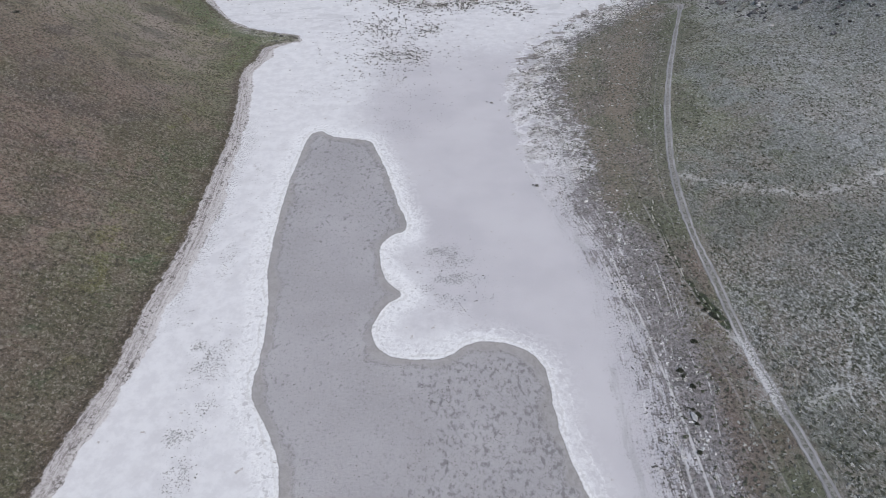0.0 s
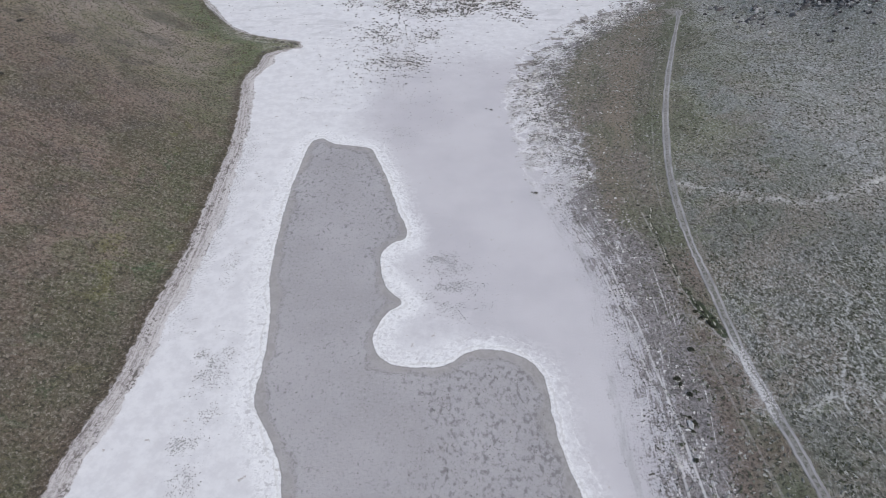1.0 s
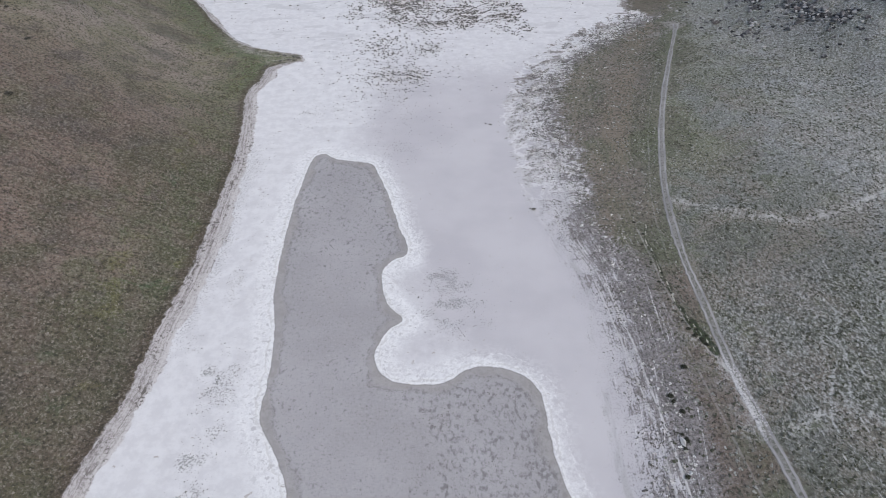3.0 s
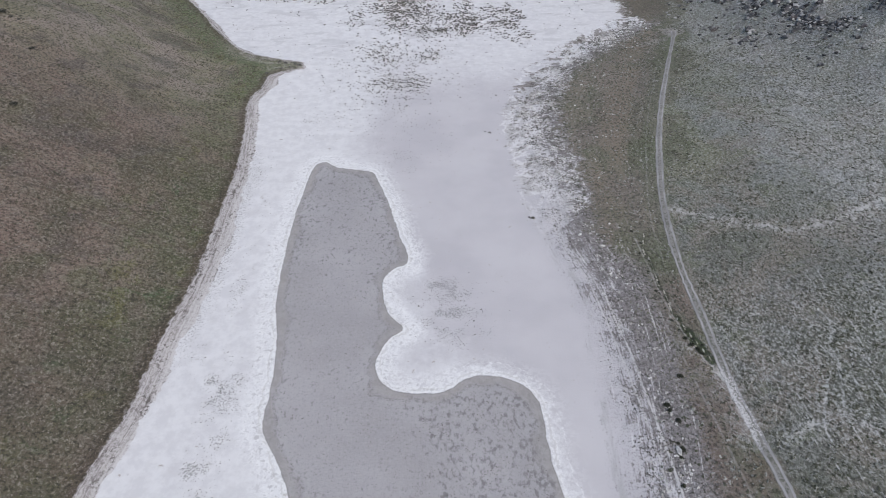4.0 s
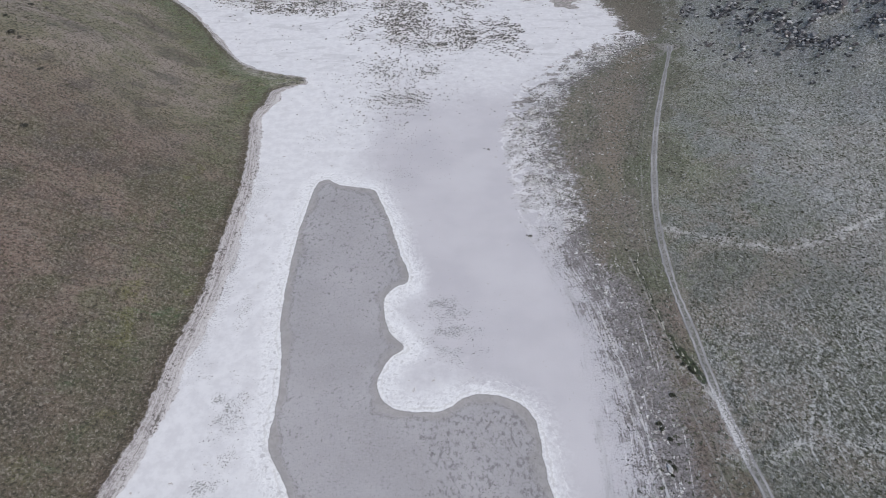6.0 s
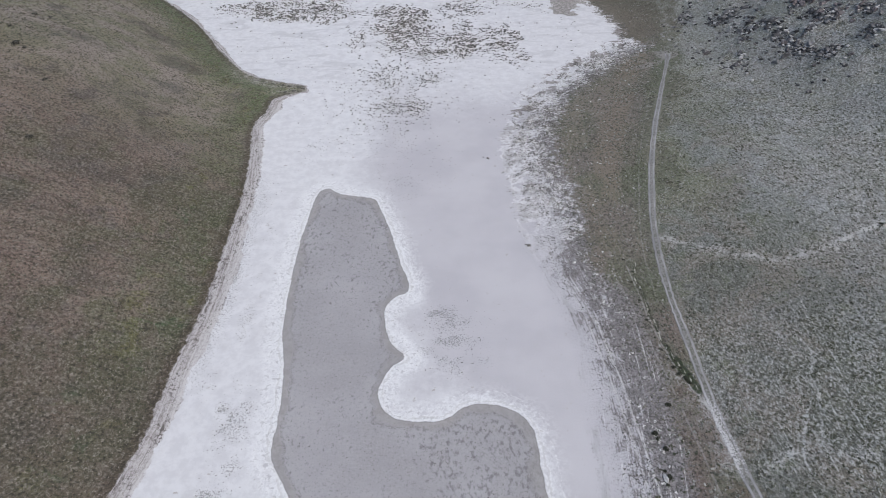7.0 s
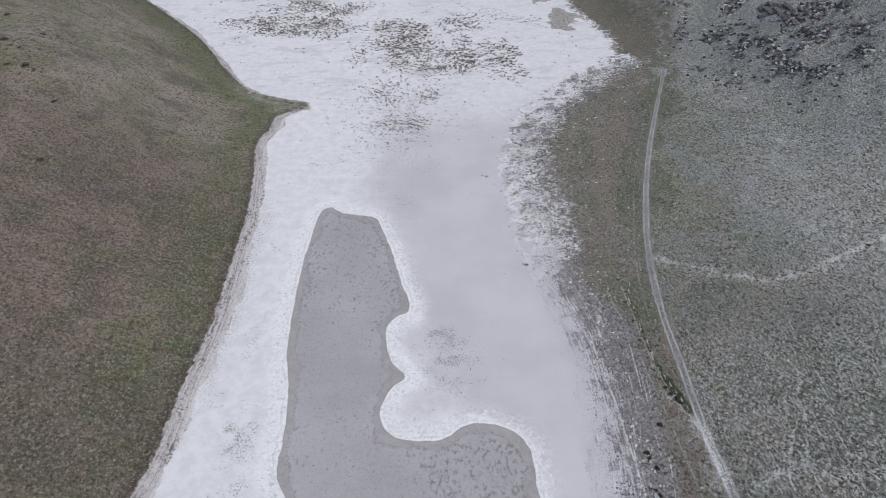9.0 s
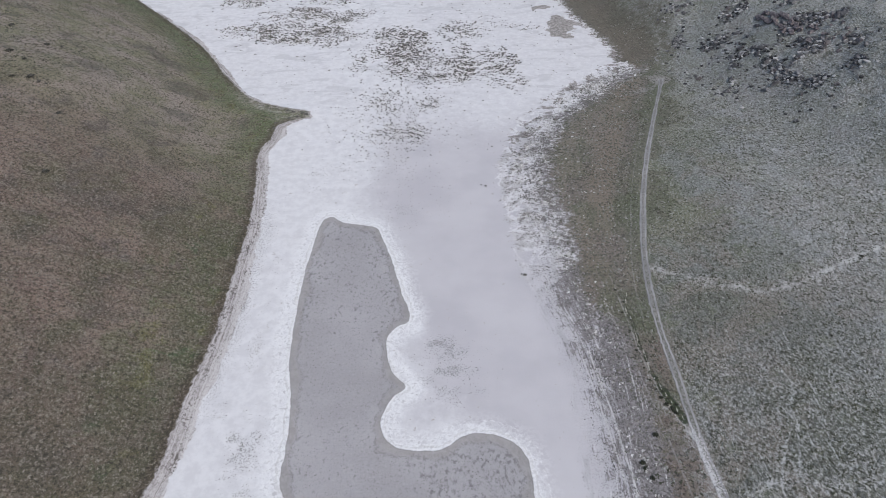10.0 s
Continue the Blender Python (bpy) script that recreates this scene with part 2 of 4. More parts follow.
def terrain_material():
    """Salt, mud, grass slopes and their ragged borders, by the distances stored on the mesh."""
    m = Mat("lake_bed_and_slopes")
    pool, west, east, rocks = m.attr("pool"), m.attr("west"), m.attr("east"), m.attr("rocks")
    vein, ditch, crust, side = m.attr("vein"), m.attr("ditch"), m.attr("crust"), m.attr("side")
    # wheel marks and footpaths: the strength of each line
    mark = 0.0
    for k, strong in enumerate((0.7, 0.95, 0.45, 0.4, 0.3, 0.2, 0.16)):
        near = m.add(m.math("ABSOLUTE", m.attr("mark_%d" % k)), m.mul(m.add(m.noise(1.6, 3, 0.7), -0.5), 0.55))
        mark = m.math("MAXIMUM", mark, m.ramp(near, 0.36, 0.08, 0.0, strong))
    fine, mid, wide = m.noise(2.2, 4, 0.7), m.noise(0.35, 4, 0.65), m.noise(0.045, 3, 0.55)
    grain = m.noise(6.0, 3, 0.7)
    centred = m.add(mid, -0.5)
    # salt crust: smooth grey-lilac where damp, flaky white where dry
    speck = m.attr("speck")
    flake = m.noise(0.9, 5, 0.75)
    wet = m.mix(m.ramp(wide, 0.3, 0.7), (0.435, 0.422, 0.450), (0.490, 0.478, 0.502))
    dry = m.mix(m.ramp(m.noise(0.3, 5, 0.7), 0.38, 0.62), (0.560, 0.555, 0.575), (0.625, 0.622, 0.638))
    flaky = m.mul(m.ramp(m.add(pool, m.mul(centred, 8.0)), 7.0, 3.0), m.ramp(flake, 0.47, 0.53))
    dry = m.mix(m.mul(flaky, 0.8), dry, (0.675, 0.675, 0.69))
    rim = m.ramp(m.add(pool, m.add(m.mul(centred, -6.0), m.mul(m.add(flake, -0.5), -5.0))), 4.6, 0.6)
    rim = m.mul(rim, m.ramp(m.split(0), 6.0, 18.0, 1.0, 0.62))
    white = m.ramp(m.add(m.math("MAXIMUM", crust, rim), m.add(m.mul(centred, 0.7), m.mul(m.add(flake, -0.5), 0.5))), 0.0, 1.0)
    salt = m.mix(white, wet, dry)
    hole = m.noise(0.75, 4, 0.7)
    eaten = m.mul(m.ramp(m.add(pool, m.mul(centred, 6.0)), 7.5, 2.0), m.ramp(m.split(0), 8.0, -8.0, 0.45, 1.0))
    salt = m.mix(m.mul(m.mul(m.ramp(hole, 0.47, 0.52), eaten), 0.7), salt, (0.72, 0.72, 0.73))
    salt = m.mix(m.mul(m.mul(m.ramp(hole, 0.545, 0.60), eaten), 0.75), salt, (0.41, 0.402, 0.42))
    # old water lines round the pool
    level = m.add(pool, m.add(m.mul(m.add(m.noise(0.6, 4, 0.7), -0.5), 2.4), m.mul(m.add(m.noise(0.12, 2, 0.5), -0.5), 3.4)))
    for at, strong in ((1.2, 0.4), (3.4, 0.45)):
        ring = m.ramp(m.math("ABSOLUTE", m.add(level, -at)), 0.24, 0.06)
        salt = m.mix(m.mul(m.mul(ring, m.ramp(flake, 0.45, 0.56, 0.0, 1.0)), strong), salt, (0.74, 0.74, 0.745))
    salt = m.mix(m.mul(m.mul(m.ramp(level, 0.5, 0.7), m.ramp(level, 1.15, 0.95)), 0.4), salt, (0.47, 0.455, 0.448))
    salt = m.mix(m.ramp(m.noise(0.12, 5, 0.65, warp=0.4), 0.52, 0.72, 0, 0.25), salt, (0.44, 0.424, 0.442))
    salt = m.mix(m.mul(m.ramp(m.noise(0.07, 5, 0.7, warp=0.6, vec=m.stretch(0.7, 1.6)), 0.53, 0.60), m.ramp(m.split(1), 235.0, 275.0, 0, 0.45)), salt, (0.43, 0.425, 0.445))
    salt = m.mix(m.mul(m.ramp(m.add(m.noise(2.0, 4, 0.75), m.mul(speck, 0.16)), 0.64, 0.69), m.ramp(speck, 0.0, 0.3, 0, 0.75)), salt, (0.205, 0.203, 0.205))
    lip = m.mul(m.ramp(m.add(pool, m.mul(m.add(fine, -0.5), 0.5)), 0.85, 0.5), m.ramp(pool, 0.0, 0.3))
    salt = m.mix(m.mul(lip, m.ramp(flake, 0.44, 0.56, 0.0, 0.8)), salt, (0.70, 0.698, 0.705))
    scrub = m.attr("scrub")
    salt = m.mix(m.mul(m.ramp(m.add(m.noise(0.9, 5, 0.75), m.mul(scrub, 0.12)), 0.54, 0.66), m.ramp(scrub, 0.1, 0.6, 0, 0.28)), salt, (0.33, 0.312, 0.285))
    mats = m.attr("mats")
    salt = m.mix(m.mul(m.ramp(m.add(mats, m.mul(m.add(m.noise(0.35, 5, 0.7), -0.5), 1.8)), 0.26, 0.36), 0.9), salt, m.mix(m.ramp(m.noise(0.7, 5, 0.75), 0.38, 0.62), (0.125, 0.110, 0.100), (0.37, 0.345, 0.33)))
    # mud of the pool
    mud = m.mix(m.ramp(wide, 0.3, 0.7), (0.318, 0.306, 0.318), (0.372, 0.360, 0.374))
    # bumpy relief put in as colour: hollows shaded dark, bumps lit pale
    mottle = m.noise(1.7, 5, 0.75)
    mud = m.mix(m.ramp(mottle, 0.45, 0.35, 0, 0.45), mud, (0.195, 0.187, 0.190))
    mud = m.mix(m.ramp(mottle, 0.54, 0.66, 0, 0.4), mud, (0.42, 0.413, 0.425))
    inner = m.mul(pool, -1.0)
    weed = m.attr("weed")
    flecks = m.add(m.mul(m.noise(1.1, 3, 0.6, vec=m.stretch(1.0, 0.7)), 0.75), m.mul(m.noise(0.3, 2, 0.5), 0.25))
    mud = m.mix(m.mul(m.ramp(m.add(flecks, m.mul(weed, 0.07)), 0.555, 0.71), 0.75), mud, (0.155, 0.148, 0.153))
    crinkle = m.mul(m.ramp(m.math("ABSOLUTE", m.add(m.noise(0.55, 4, 0.6, vec=m.stretch(0.7, 1.5, 1, 20), warp=0.6), -0.5)), 0.06, 0.0), m.attr("crinkle"))
    mud = m.mix(m.mul(crinkle, m.ramp(mottle, 0.42, 0.58, 0.0, 0.14)), mud, (0.46, 0.452, 0.464))
    dots = m.noise(2.1, 3, 0.6)
    mud = m.mix(m.mul(m.ramp(dots, 0.66, 0.71), 0.6), mud, (0.12, 0.113, 0.11))
    uneven = m.add(inner, m.add(m.mul(centred, 3.5), m.mul(m.add(m.noise(0.09, 3, 0.6), -0.5), 7.0)))
    margin = m.ramp(uneven, 2.6, 1.0)
    mud = m.mix(m.mul(margin, 0.7), mud, m.mix(m.ramp(mid, 0.35, 0.65), (0.268, 0.254, 0.246), (0.338, 0.322, 0.316)))
    seam = m.mul(m.ramp(uneven, 1.6, 2.0), m.ramp(uneven, 2.8, 2.2))
    mud = m.mix(m.mul(seam, m.ramp(mottle, 0.44, 0.58, 0.0, 0.6)), mud, (0.175, 0.166, 0.164))
    mud = m.mix(m.ramp(m.add(inner, m.mul(m.add(fine, -0.5), 0.5)), 0.34, 0.1, 0, 0.4), mud, (0.20, 0.188, 0.180))
    lake = m.mix(m.ramp(m.add(pool, m.mul(m.add(m.noise(1.3, 4, 0.7), -0.5), m.ramp(m.split(1), 80.0, 130.0, 0.7, 1.2))), -0.12, 0.12), mud, salt)
    # beach below the west hill
    lines = m.noise(1.0, 4, 0.7, vec=m.xyz(m.mul(m.add(west, m.mul(centred, 1.2)), 2.0), m.mul(side, 0.07)))
    beach = m.mix(m.ramp(m.add(lines, m.mul(m.add(m.noise(1.9, 4, 0.75), -0.5), 0.9)), 0.34, 0.60), (0.265, 0.240, 0.236), (0.475, 0.450, 0.448))
    beach = m.mix(m.ramp(west, -2.6, -4.6, 0, 0.6), beach, (0.535, 0.515, 0.52))
    beach = m.mix(m.ramp(m.noise(1.6, 4, 0.75), 0.46, 0.36, 0, 0.4), beach, (0.25, 0.225, 0.218))
    wrack = m.mul(m.ramp(m.add(m.noise(1.1, 4, 0.75), m.mul(m.add(lines, -0.5), -0.4)), 0.53, 0.58), m.ramp(m.noise(0.16, 3, 0.6, vec=m.stretch(1.6, 0.6)), 0.45, 0.58, 0.25, 0.9))
    beach = m.mix(wrack, beach, (0.115, 0.102, 0.095))
    edge = m.add(west, m.mul(m.add(m.noise(0.4, 5, 0.72), -0.5), 3.4))
    ground = m.mix(m.ramp(edge, m.add(m.attr("beach"), -0.25), m.add(m.attr("beach"), 0.2)), lake, beach)
    # grass of the west hill
    tone = m.noise(0.035, 5, 0.68, warp=0.6)
    coarse = m.noise(1.3, 4, 0.74)
    tuft = m.noise(2.3, 3, 0.7)
    turf = m.mix(m.ramp(tone, 0.38, 0.60), (0.098, 0.088, 0.062), (0.182, 0.138, 0.115))
    turf = m.mix(m.mul(m.ramp(m.noise(0.07, 4, 0.7), 0.50, 0.64, 0, 0.7), m.ramp(west, 45.0, 15.0, 0.4, 1.0)), turf, (0.110, 0.116, 0.066))
    turf = m.mix(m.ramp(m.noise(0.17, 4, 0.7, warp=0.5), 0.52, 0.66, 0, 0.7), turf, (0.118, 0.098, 0.092))
    lush = m.mul(m.ramp(m.add(west, m.mul(m.add(wide, -0.5), 44.0)), 26.0, 4.0), m.ramp(m.noise(0.09, 4, 0.68), 0.38, 0.58, 0.2, 1.0))
    turf = m.mix(m.mul(lush, 0.85), turf, (0.086, 0.100, 0.054))
    turf = m.mix(m.mul(m.ramp(m.noise(0.03, 4, 0.65, vec=m.stretch(1.0, 0.45, 1, 40)), 0.52, 0.66), 0.65), turf, (0.185, 0.147, 0.130))
    upper = m.ramp(m.add(m.split(1), m.mul(tone, 60.0)), 195.0, 270.0)
    turf = m.mix(m.mul(upper, 0.82), turf, m.mix(m.ramp(m.noise(0.06, 4, 0.65), 0.38, 0.62), (0.215, 0.210, 0.132), (0.320, 0.276, 0.238)))
    far_lush = m.mul(m.ramp(m.split(1), 190.0, 240.0), m.ramp(m.add(west, m.mul(centred, 12.0)), 20.0, 6.0))
    turf = m.mix(m.mul(far_lush, 0.85), turf, (0.104, 0.138, 0.064))
    zone_w = m.noise(0.08, 3, 0.6)
    rust = m.mul(m.ramp(m.noise(0.028, 5, 0.7, warp=0.9), 0.50, 0.60), m.mul(m.ramp(west, 18.0, 34.0), m.ramp(m.split(1), 215.0, 165.0)))
    turf = m.mix(m.mul(rust, 0.6), turf, (0.160, 0.115, 0.097))
    turf = m.mix(m.mul(m.ramp(m.noise(0.05, 4, 0.65, warp=0.5), 0.54, 0.64), m.ramp(west, 8.0, 20.0, 0, 0.55)), turf, (0.066, 0.062, 0.056))
    fresh = m.mul(m.ramp(m.noise(0.13, 5, 0.7, warp=0.7), 0.53, 0.62), m.ramp(m.add(west, m.mul(centred, 14.0)), 24.0, 12.0))
    turf = m.mix(m.mul(fresh, 0.7), turf, m.mix(m.ramp(zone_w, 0.42, 0.58), (0.070, 0.108, 0.058), (0.135, 0.132, 0.055)))
    rills = m.noise(1.0, 4, 0.7, vec=m.xyz(m.mul(m.split(1), 0.55), m.mul(west, 0.09)))
    turf = m.mix(m.ramp(rills, 0.52, 0.64, 0, 0.35), turf, (0.215, 0.188, 0.160))
    turf = m.mix(m.ramp(rills, 0.46, 0.36, 0, 0.45), turf, (0.060, 0.056, 0.042))
    turf = m.mix(m.mul(m.ramp(m.add(m.split(1), m.mul(m.add(wide, -0.5), 60.0)), 118.0, 80.0, 0, 0.6), m.ramp(mid, 0.36, 0.6, 0.4, 1.0)), turf, (0.082, 0.072, 0.054))
    turf = m.mix(m.ramp(edge, 4.2, 0.8, 0, 0.75), turf, (0.078, 0.060, 0.047))
    spit = m.mul(m.mul(m.ramp(m.split(0), -104.0, -84.0), m.ramp(m.split(1), 238.0, 246.0)), m.ramp(m.add(west, m.mul(centred, 5.0)), 9.0, 4.0))
    turf = m.mix(m.mul(spit, m.ramp(m.noise(0.7, 4, 0.7), 0.38, 0.56, 0.3, 0.9)), turf, m.mix(m.ramp(m.noise(0.25, 3, 0.6), 0.4, 0.6), (0.20, 0.195, 0.145), (0.37, 0.35, 0.315)))
    gully = m.noise(1.0, 4, 0.62, vec=m.xyz(m.mul(m.add(m.mul(m.split(0), 0.42), m.split(1)), 0.30), m.mul(m.add(m.split(0), m.mul(m.split(1), -0.42)), 0.035)))
    turf = m.mix(m.mul(m.ramp(m.add(gully, m.mul(centred, 0.3)), 0.45, 0.33), m.ramp(m.split(1), 195.0, 250.0, 0, 0.45)), turf, (0.050, 0.050, 0.040))
    turf = m.mix(m.ramp(coarse, 0.53, 0.64, 0, 0.5), turf, (0.29, 0.262, 0.232))
    turf = m.mix(m.ramp(tuft, 0.60, 0.68, 0, 0.45), turf, (0.36, 0.330, 0.296))
    # shade in the gaps between tussocks, painted into the turf colour
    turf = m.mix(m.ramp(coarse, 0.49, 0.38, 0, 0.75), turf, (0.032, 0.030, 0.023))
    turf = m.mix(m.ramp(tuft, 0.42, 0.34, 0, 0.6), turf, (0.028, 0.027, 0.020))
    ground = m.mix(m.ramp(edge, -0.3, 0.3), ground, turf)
    # plants and salt of the east shore
    ragged = m.add(east, m.mul(m.add(m.noise(0.10, 5, 0.7), -0.5), 10.0))
    north = m.ramp(m.add(m.split(1), m.mul(m.add(wide, -0.5), 40.0)), 118.0, 160.0)
    along = m.noise(1.0, 5, 0.75, vec=m.xyz(m.mul(east, 1.6), m.mul(m.split(1), 0.13)))
    blobs = m.noise(0.6, 5, 0.72)
    grit = m.noise(2.3, 5, 0.8)
    chunk = m.noise(1.3, 4, 0.75)
    clots = m.mix(north, m.add(m.add(m.mul(grit, 0.20), m.mul(chunk, 0.26)), m.add(m.mul(along, 0.34), m.mul(blobs, 0.20))), m.add(m.mul(chunk, 0.42), m.mul(blobs, 0.58)))
    share = m.ramp(ragged, -2.0, m.add(15.0, m.add(m.mul(north, 9.0), m.mul(m.ramp(m.split(1), 138.0, 112.0), 4.0))), -0.075, m.add(0.095, m.mul(north, -0.035)))
    lump = m.attr("lump")
    zone = m.noise(0.13, 4, 0.6, warp=0.5)
    clots = m.add(clots, m.add(m.add(m.mul(lump, -0.045), m.mul(m.add(zone, -0.5), 0.28)), m.mul(north, m.mul(m.ramp(ragged, 3.0, 7.0), m.ramp(ragged, 17.0, 11.0, 0, -0.022)))))
    marsh = m.mix(m.ramp(chunk, 0.36, 0.62), (0.112, 0.104, 0.102), (0.275, 0.258, 0.262))
    pan = m.mix(m.ramp(m.noise(0.10, 4, 0.7, vec=m.xyz(m.mul(east, 1.6), m.mul(m.split(1), 0.25))), 0.50, 0.60, 0, 0.6), m.mix(m.math("MAXIMUM", m.mul(north, 0.55), m.mul(lump, 0.4)), salt, (0.73, 0.725, 0.73)), (0.36, 0.35, 0.36))
    shore = m.mix(m.ramp(m.add(clots, share), 0.475, 0.525), pan, marsh)
    carpet = m.mul(north, m.mul(m.ramp(m.add(zone, m.mul(m.add(blobs, -0.5), 0.45)), 0.505, 0.545), m.ramp(m.add(ragged, m.mul(m.add(blobs, -0.5), 16.0)), 12.0, 6.0)))
    shore = m.mix(m.mul(carpet, m.ramp(m.split(1), 205.0, 225.0, 0.3, 0.85)), shore, m.mix(m.ramp(chunk, 0.42, 0.60), (0.115, 0.100, 0.092), (0.345, 0.315, 0.302)))
    shore = m.mix(m.mul(m.ramp(grit, 0.545, 0.60), m.ramp(ragged, 0.0, 9.0, 0.12, 0.85)), shore, (0.065, 0.062, 0.056))
    streak = m.noise(1.0, 4, 0.6, vec=m.xyz(m.mul(m.add(east, m.mul(m.split(1), -0.05)), 1.3), m.mul(m.split(1), 0.045)))
    shore = m.mix(m.mul(m.mul(m.ramp(m.add(streak, m.mul(centred, 0.22)), 0.60, 0.65), m.ramp(m.split(1), 150.0, 125.0)), m.mul(m.ramp(ragged, 1.0, 5.0), m.ramp(fine, 0.40, 0.55, 0.0, 0.7))), shore, (0.66, 0.655, 0.66))
    inlet = m.mul(north, m.mul(m.ramp(zone, 0.46, 0.42), m.ramp(ragged, 9.0, 4.0)))
    shore = m.mix(inlet, shore, salt)
    ground = m.mix(m.ramp(m.add(ragged, m.mul(m.add(m.mix(north, grit, blobs), -0.5), m.add(7.0, m.mul(north, 6.0)))), -1.2, 0.0), ground, shore)
    trackside = m.attr("track")
    tip = m.ramp(m.add(m.split(1), m.mul(wide, 24.0)), 296.0, 318.0)
    heath = m.mix(m.ramp(m.noise(0.07, 4, 0.65), 0.38, 0.60), (0.112, 0.120, 0.080), (0.165, 0.146, 0.128))
    heath = m.mix(m.ramp(along, 0.52, 0.64, 0, 0.6), heath, (0.26, 0.243, 0.238))
    heath = m.mix(m.ramp(m.noise(0.05, 4, 0.65, vec=m.stretch(1.6, 0.5)), 0.47, 0.62, 0, 0.7), heath, m.mix(north, (0.170, 0.136, 0.118), (0.225, 0.196, 0.168)))
    heath = m.mix(m.mul(m.ramp(m.split(1), 112.0, 85.0, 0, 0.55), m.ramp(m.noise(0.11, 4, 0.65), 0.42, 0.56)), heath, (0.148, 0.110, 0.092))
    warm = m.mul(north, m.mul(m.ramp(trackside, -22.0, -17.0), m.ramp(trackside, -8.0, -12.0)))
    heath = m.mix(m.mul(warm, m.ramp(m.noise(0.06, 4, 0.65, vec=m.stretch(1.5, 0.5)), 0.36, 0.56, 0.15, 0.75)), heath, (0.205, 0.172, 0.138))
    heath = m.mix(m.mul(m.ramp(trackside, -7.0, -4.0), m.mul(north, 0.5)), heath, (0.112, 0.126, 0.082))
    heath = m.mix(m.mul(tip, 0.75), heath, m.mix(mid, (0.088, 0.088, 0.060), (0.150, 0.125, 0.110)))
    heath = m.mix(m.ramp(coarse, 0.54, 0.66, 0, 0.35), heath, (0.28, 0.265, 0.252))
    heath = m.mix(m.ramp(tuft, 0.60, 0.68, 0, 0.5), heath, (0.36, 0.345, 0.325))
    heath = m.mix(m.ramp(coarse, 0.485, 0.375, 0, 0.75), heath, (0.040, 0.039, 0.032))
    south = m.ramp(m.split(1), 138.0, 112.0)
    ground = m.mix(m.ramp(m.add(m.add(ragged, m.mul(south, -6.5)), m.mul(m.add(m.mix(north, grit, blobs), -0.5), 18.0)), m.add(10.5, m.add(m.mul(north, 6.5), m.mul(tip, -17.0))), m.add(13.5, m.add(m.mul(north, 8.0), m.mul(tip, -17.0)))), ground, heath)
    # sage slope beyond the track
    ashen = m.attr("ashen")
    tufty = m.noise(1.45, 4, 0.74, vec=m.stretch(1.2, 0.8, 1, 28))
    sage = m.mix(m.ramp(m.noise(0.05, 4, 0.6), 0.35, 0.65), (0.114, 0.118, 0.096), (0.160, 0.162, 0.152))
    sage = m.mix(m.mul(north, 0.75), sage, m.mix(m.ramp(m.noise(0.06, 4, 0.65), 0.38, 0.62), (0.152, 0.166, 0.142), (0.212, 0.224, 0.222)))
    sage = m.mix(m.ramp(m.noise(0.045, 4, 0.7, warp=0.8), 0.44, 0.58, 0, 0.75), sage, (0.186, 0.165, 0.142))
    sage = m.mix(m.ramp(m.noise(0.10, 4, 0.7), 0.54, 0.66, 0, 0.6), sage, (0.125, 0.138, 0.084))
    sage = m.mix(m.mul(m.mul(m.ramp(m.noise(0.022, 4, 0.65), 0.46, 0.56), m.ramp(m.split(1), 140.0, 165.0)), 0.65), sage, (0.150, 0.158, 0.098))
    sage = m.mix(m.mul(m.ramp(m.noise(1.0, 4, 0.6, vec=m.stretch(0.012, 0.10)), 0.5, 0.6), m.ramp(m.split(0), 85.0, 120.0, 0, 0.5)), sage, (0.235, 0.245, 0.245))
    sage = m.mix(m.mul(m.ramp(m.split(0), 86.0, 118.0), m.ramp(wide, 0.36, 0.6, 0.15, 0.5)), sage, (0.265, 0.270, 0.268))
    sage = m.mix(m.mul(m.ramp(rocks, 26.0, 40.0), m.ramp(m.noise(0.06, 3, 0.6), 0.40, 0.56, 0.2, 0.8)), sage, (0.285, 0.285, 0.262))
    sage = m.mix(m.mul(m.ramp(tufty, 0.50, 0.62), m.add(m.add(0.24, m.mul(north, 0.1)), m.mul(ashen, 0.48))), sage, (0.44, 0.446, 0.44))
    pale_web = m.math("ABSOLUTE", m.add(m.noise(0.22, 5, 0.55, vec=m.stretch(1.4, 0.7, 1, 20)), -0.5))
    sage = m.mix(m.mul(m.ramp(pale_web, 0.016, 0.003), m.mul(ashen, m.ramp(fine, 0.38, 0.58, 0.1, 0.7))), sage, (0.48, 0.486, 0.488))
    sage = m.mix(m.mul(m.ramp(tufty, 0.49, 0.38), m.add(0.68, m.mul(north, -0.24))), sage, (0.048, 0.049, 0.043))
    drift = m.mul(m.mul(m.ramp(m.split(1), 125.0, 170.0), m.ramp(trackside, 0.0, 3.0)), m.mul(m.add(m.noise(0.05, 5, 0.72), -0.60), 46.0))
    sage = m.mix(m.ramp(tuft, 0.61, 0.69, 0, 0.6), sage, (0.42, 0.428, 0.42))
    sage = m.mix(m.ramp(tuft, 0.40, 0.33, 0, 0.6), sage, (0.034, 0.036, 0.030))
    path = m.add(m.attr("path"), m.mul(m.add(fine, -0.5), 0.5))
    sage = m.mix(m.mul(m.ramp(path, 0.30, 0.08), m.ramp(m.noise(0.9, 3, 0.6), 0.38, 0.56, 0.15, 0.75)), sage, (0.48, 0.484, 0.487))
    beyond = m.ramp(m.split(1), 262.0, 282.0)
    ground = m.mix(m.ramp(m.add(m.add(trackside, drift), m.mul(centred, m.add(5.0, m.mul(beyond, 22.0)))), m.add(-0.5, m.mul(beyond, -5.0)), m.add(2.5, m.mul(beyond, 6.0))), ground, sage)
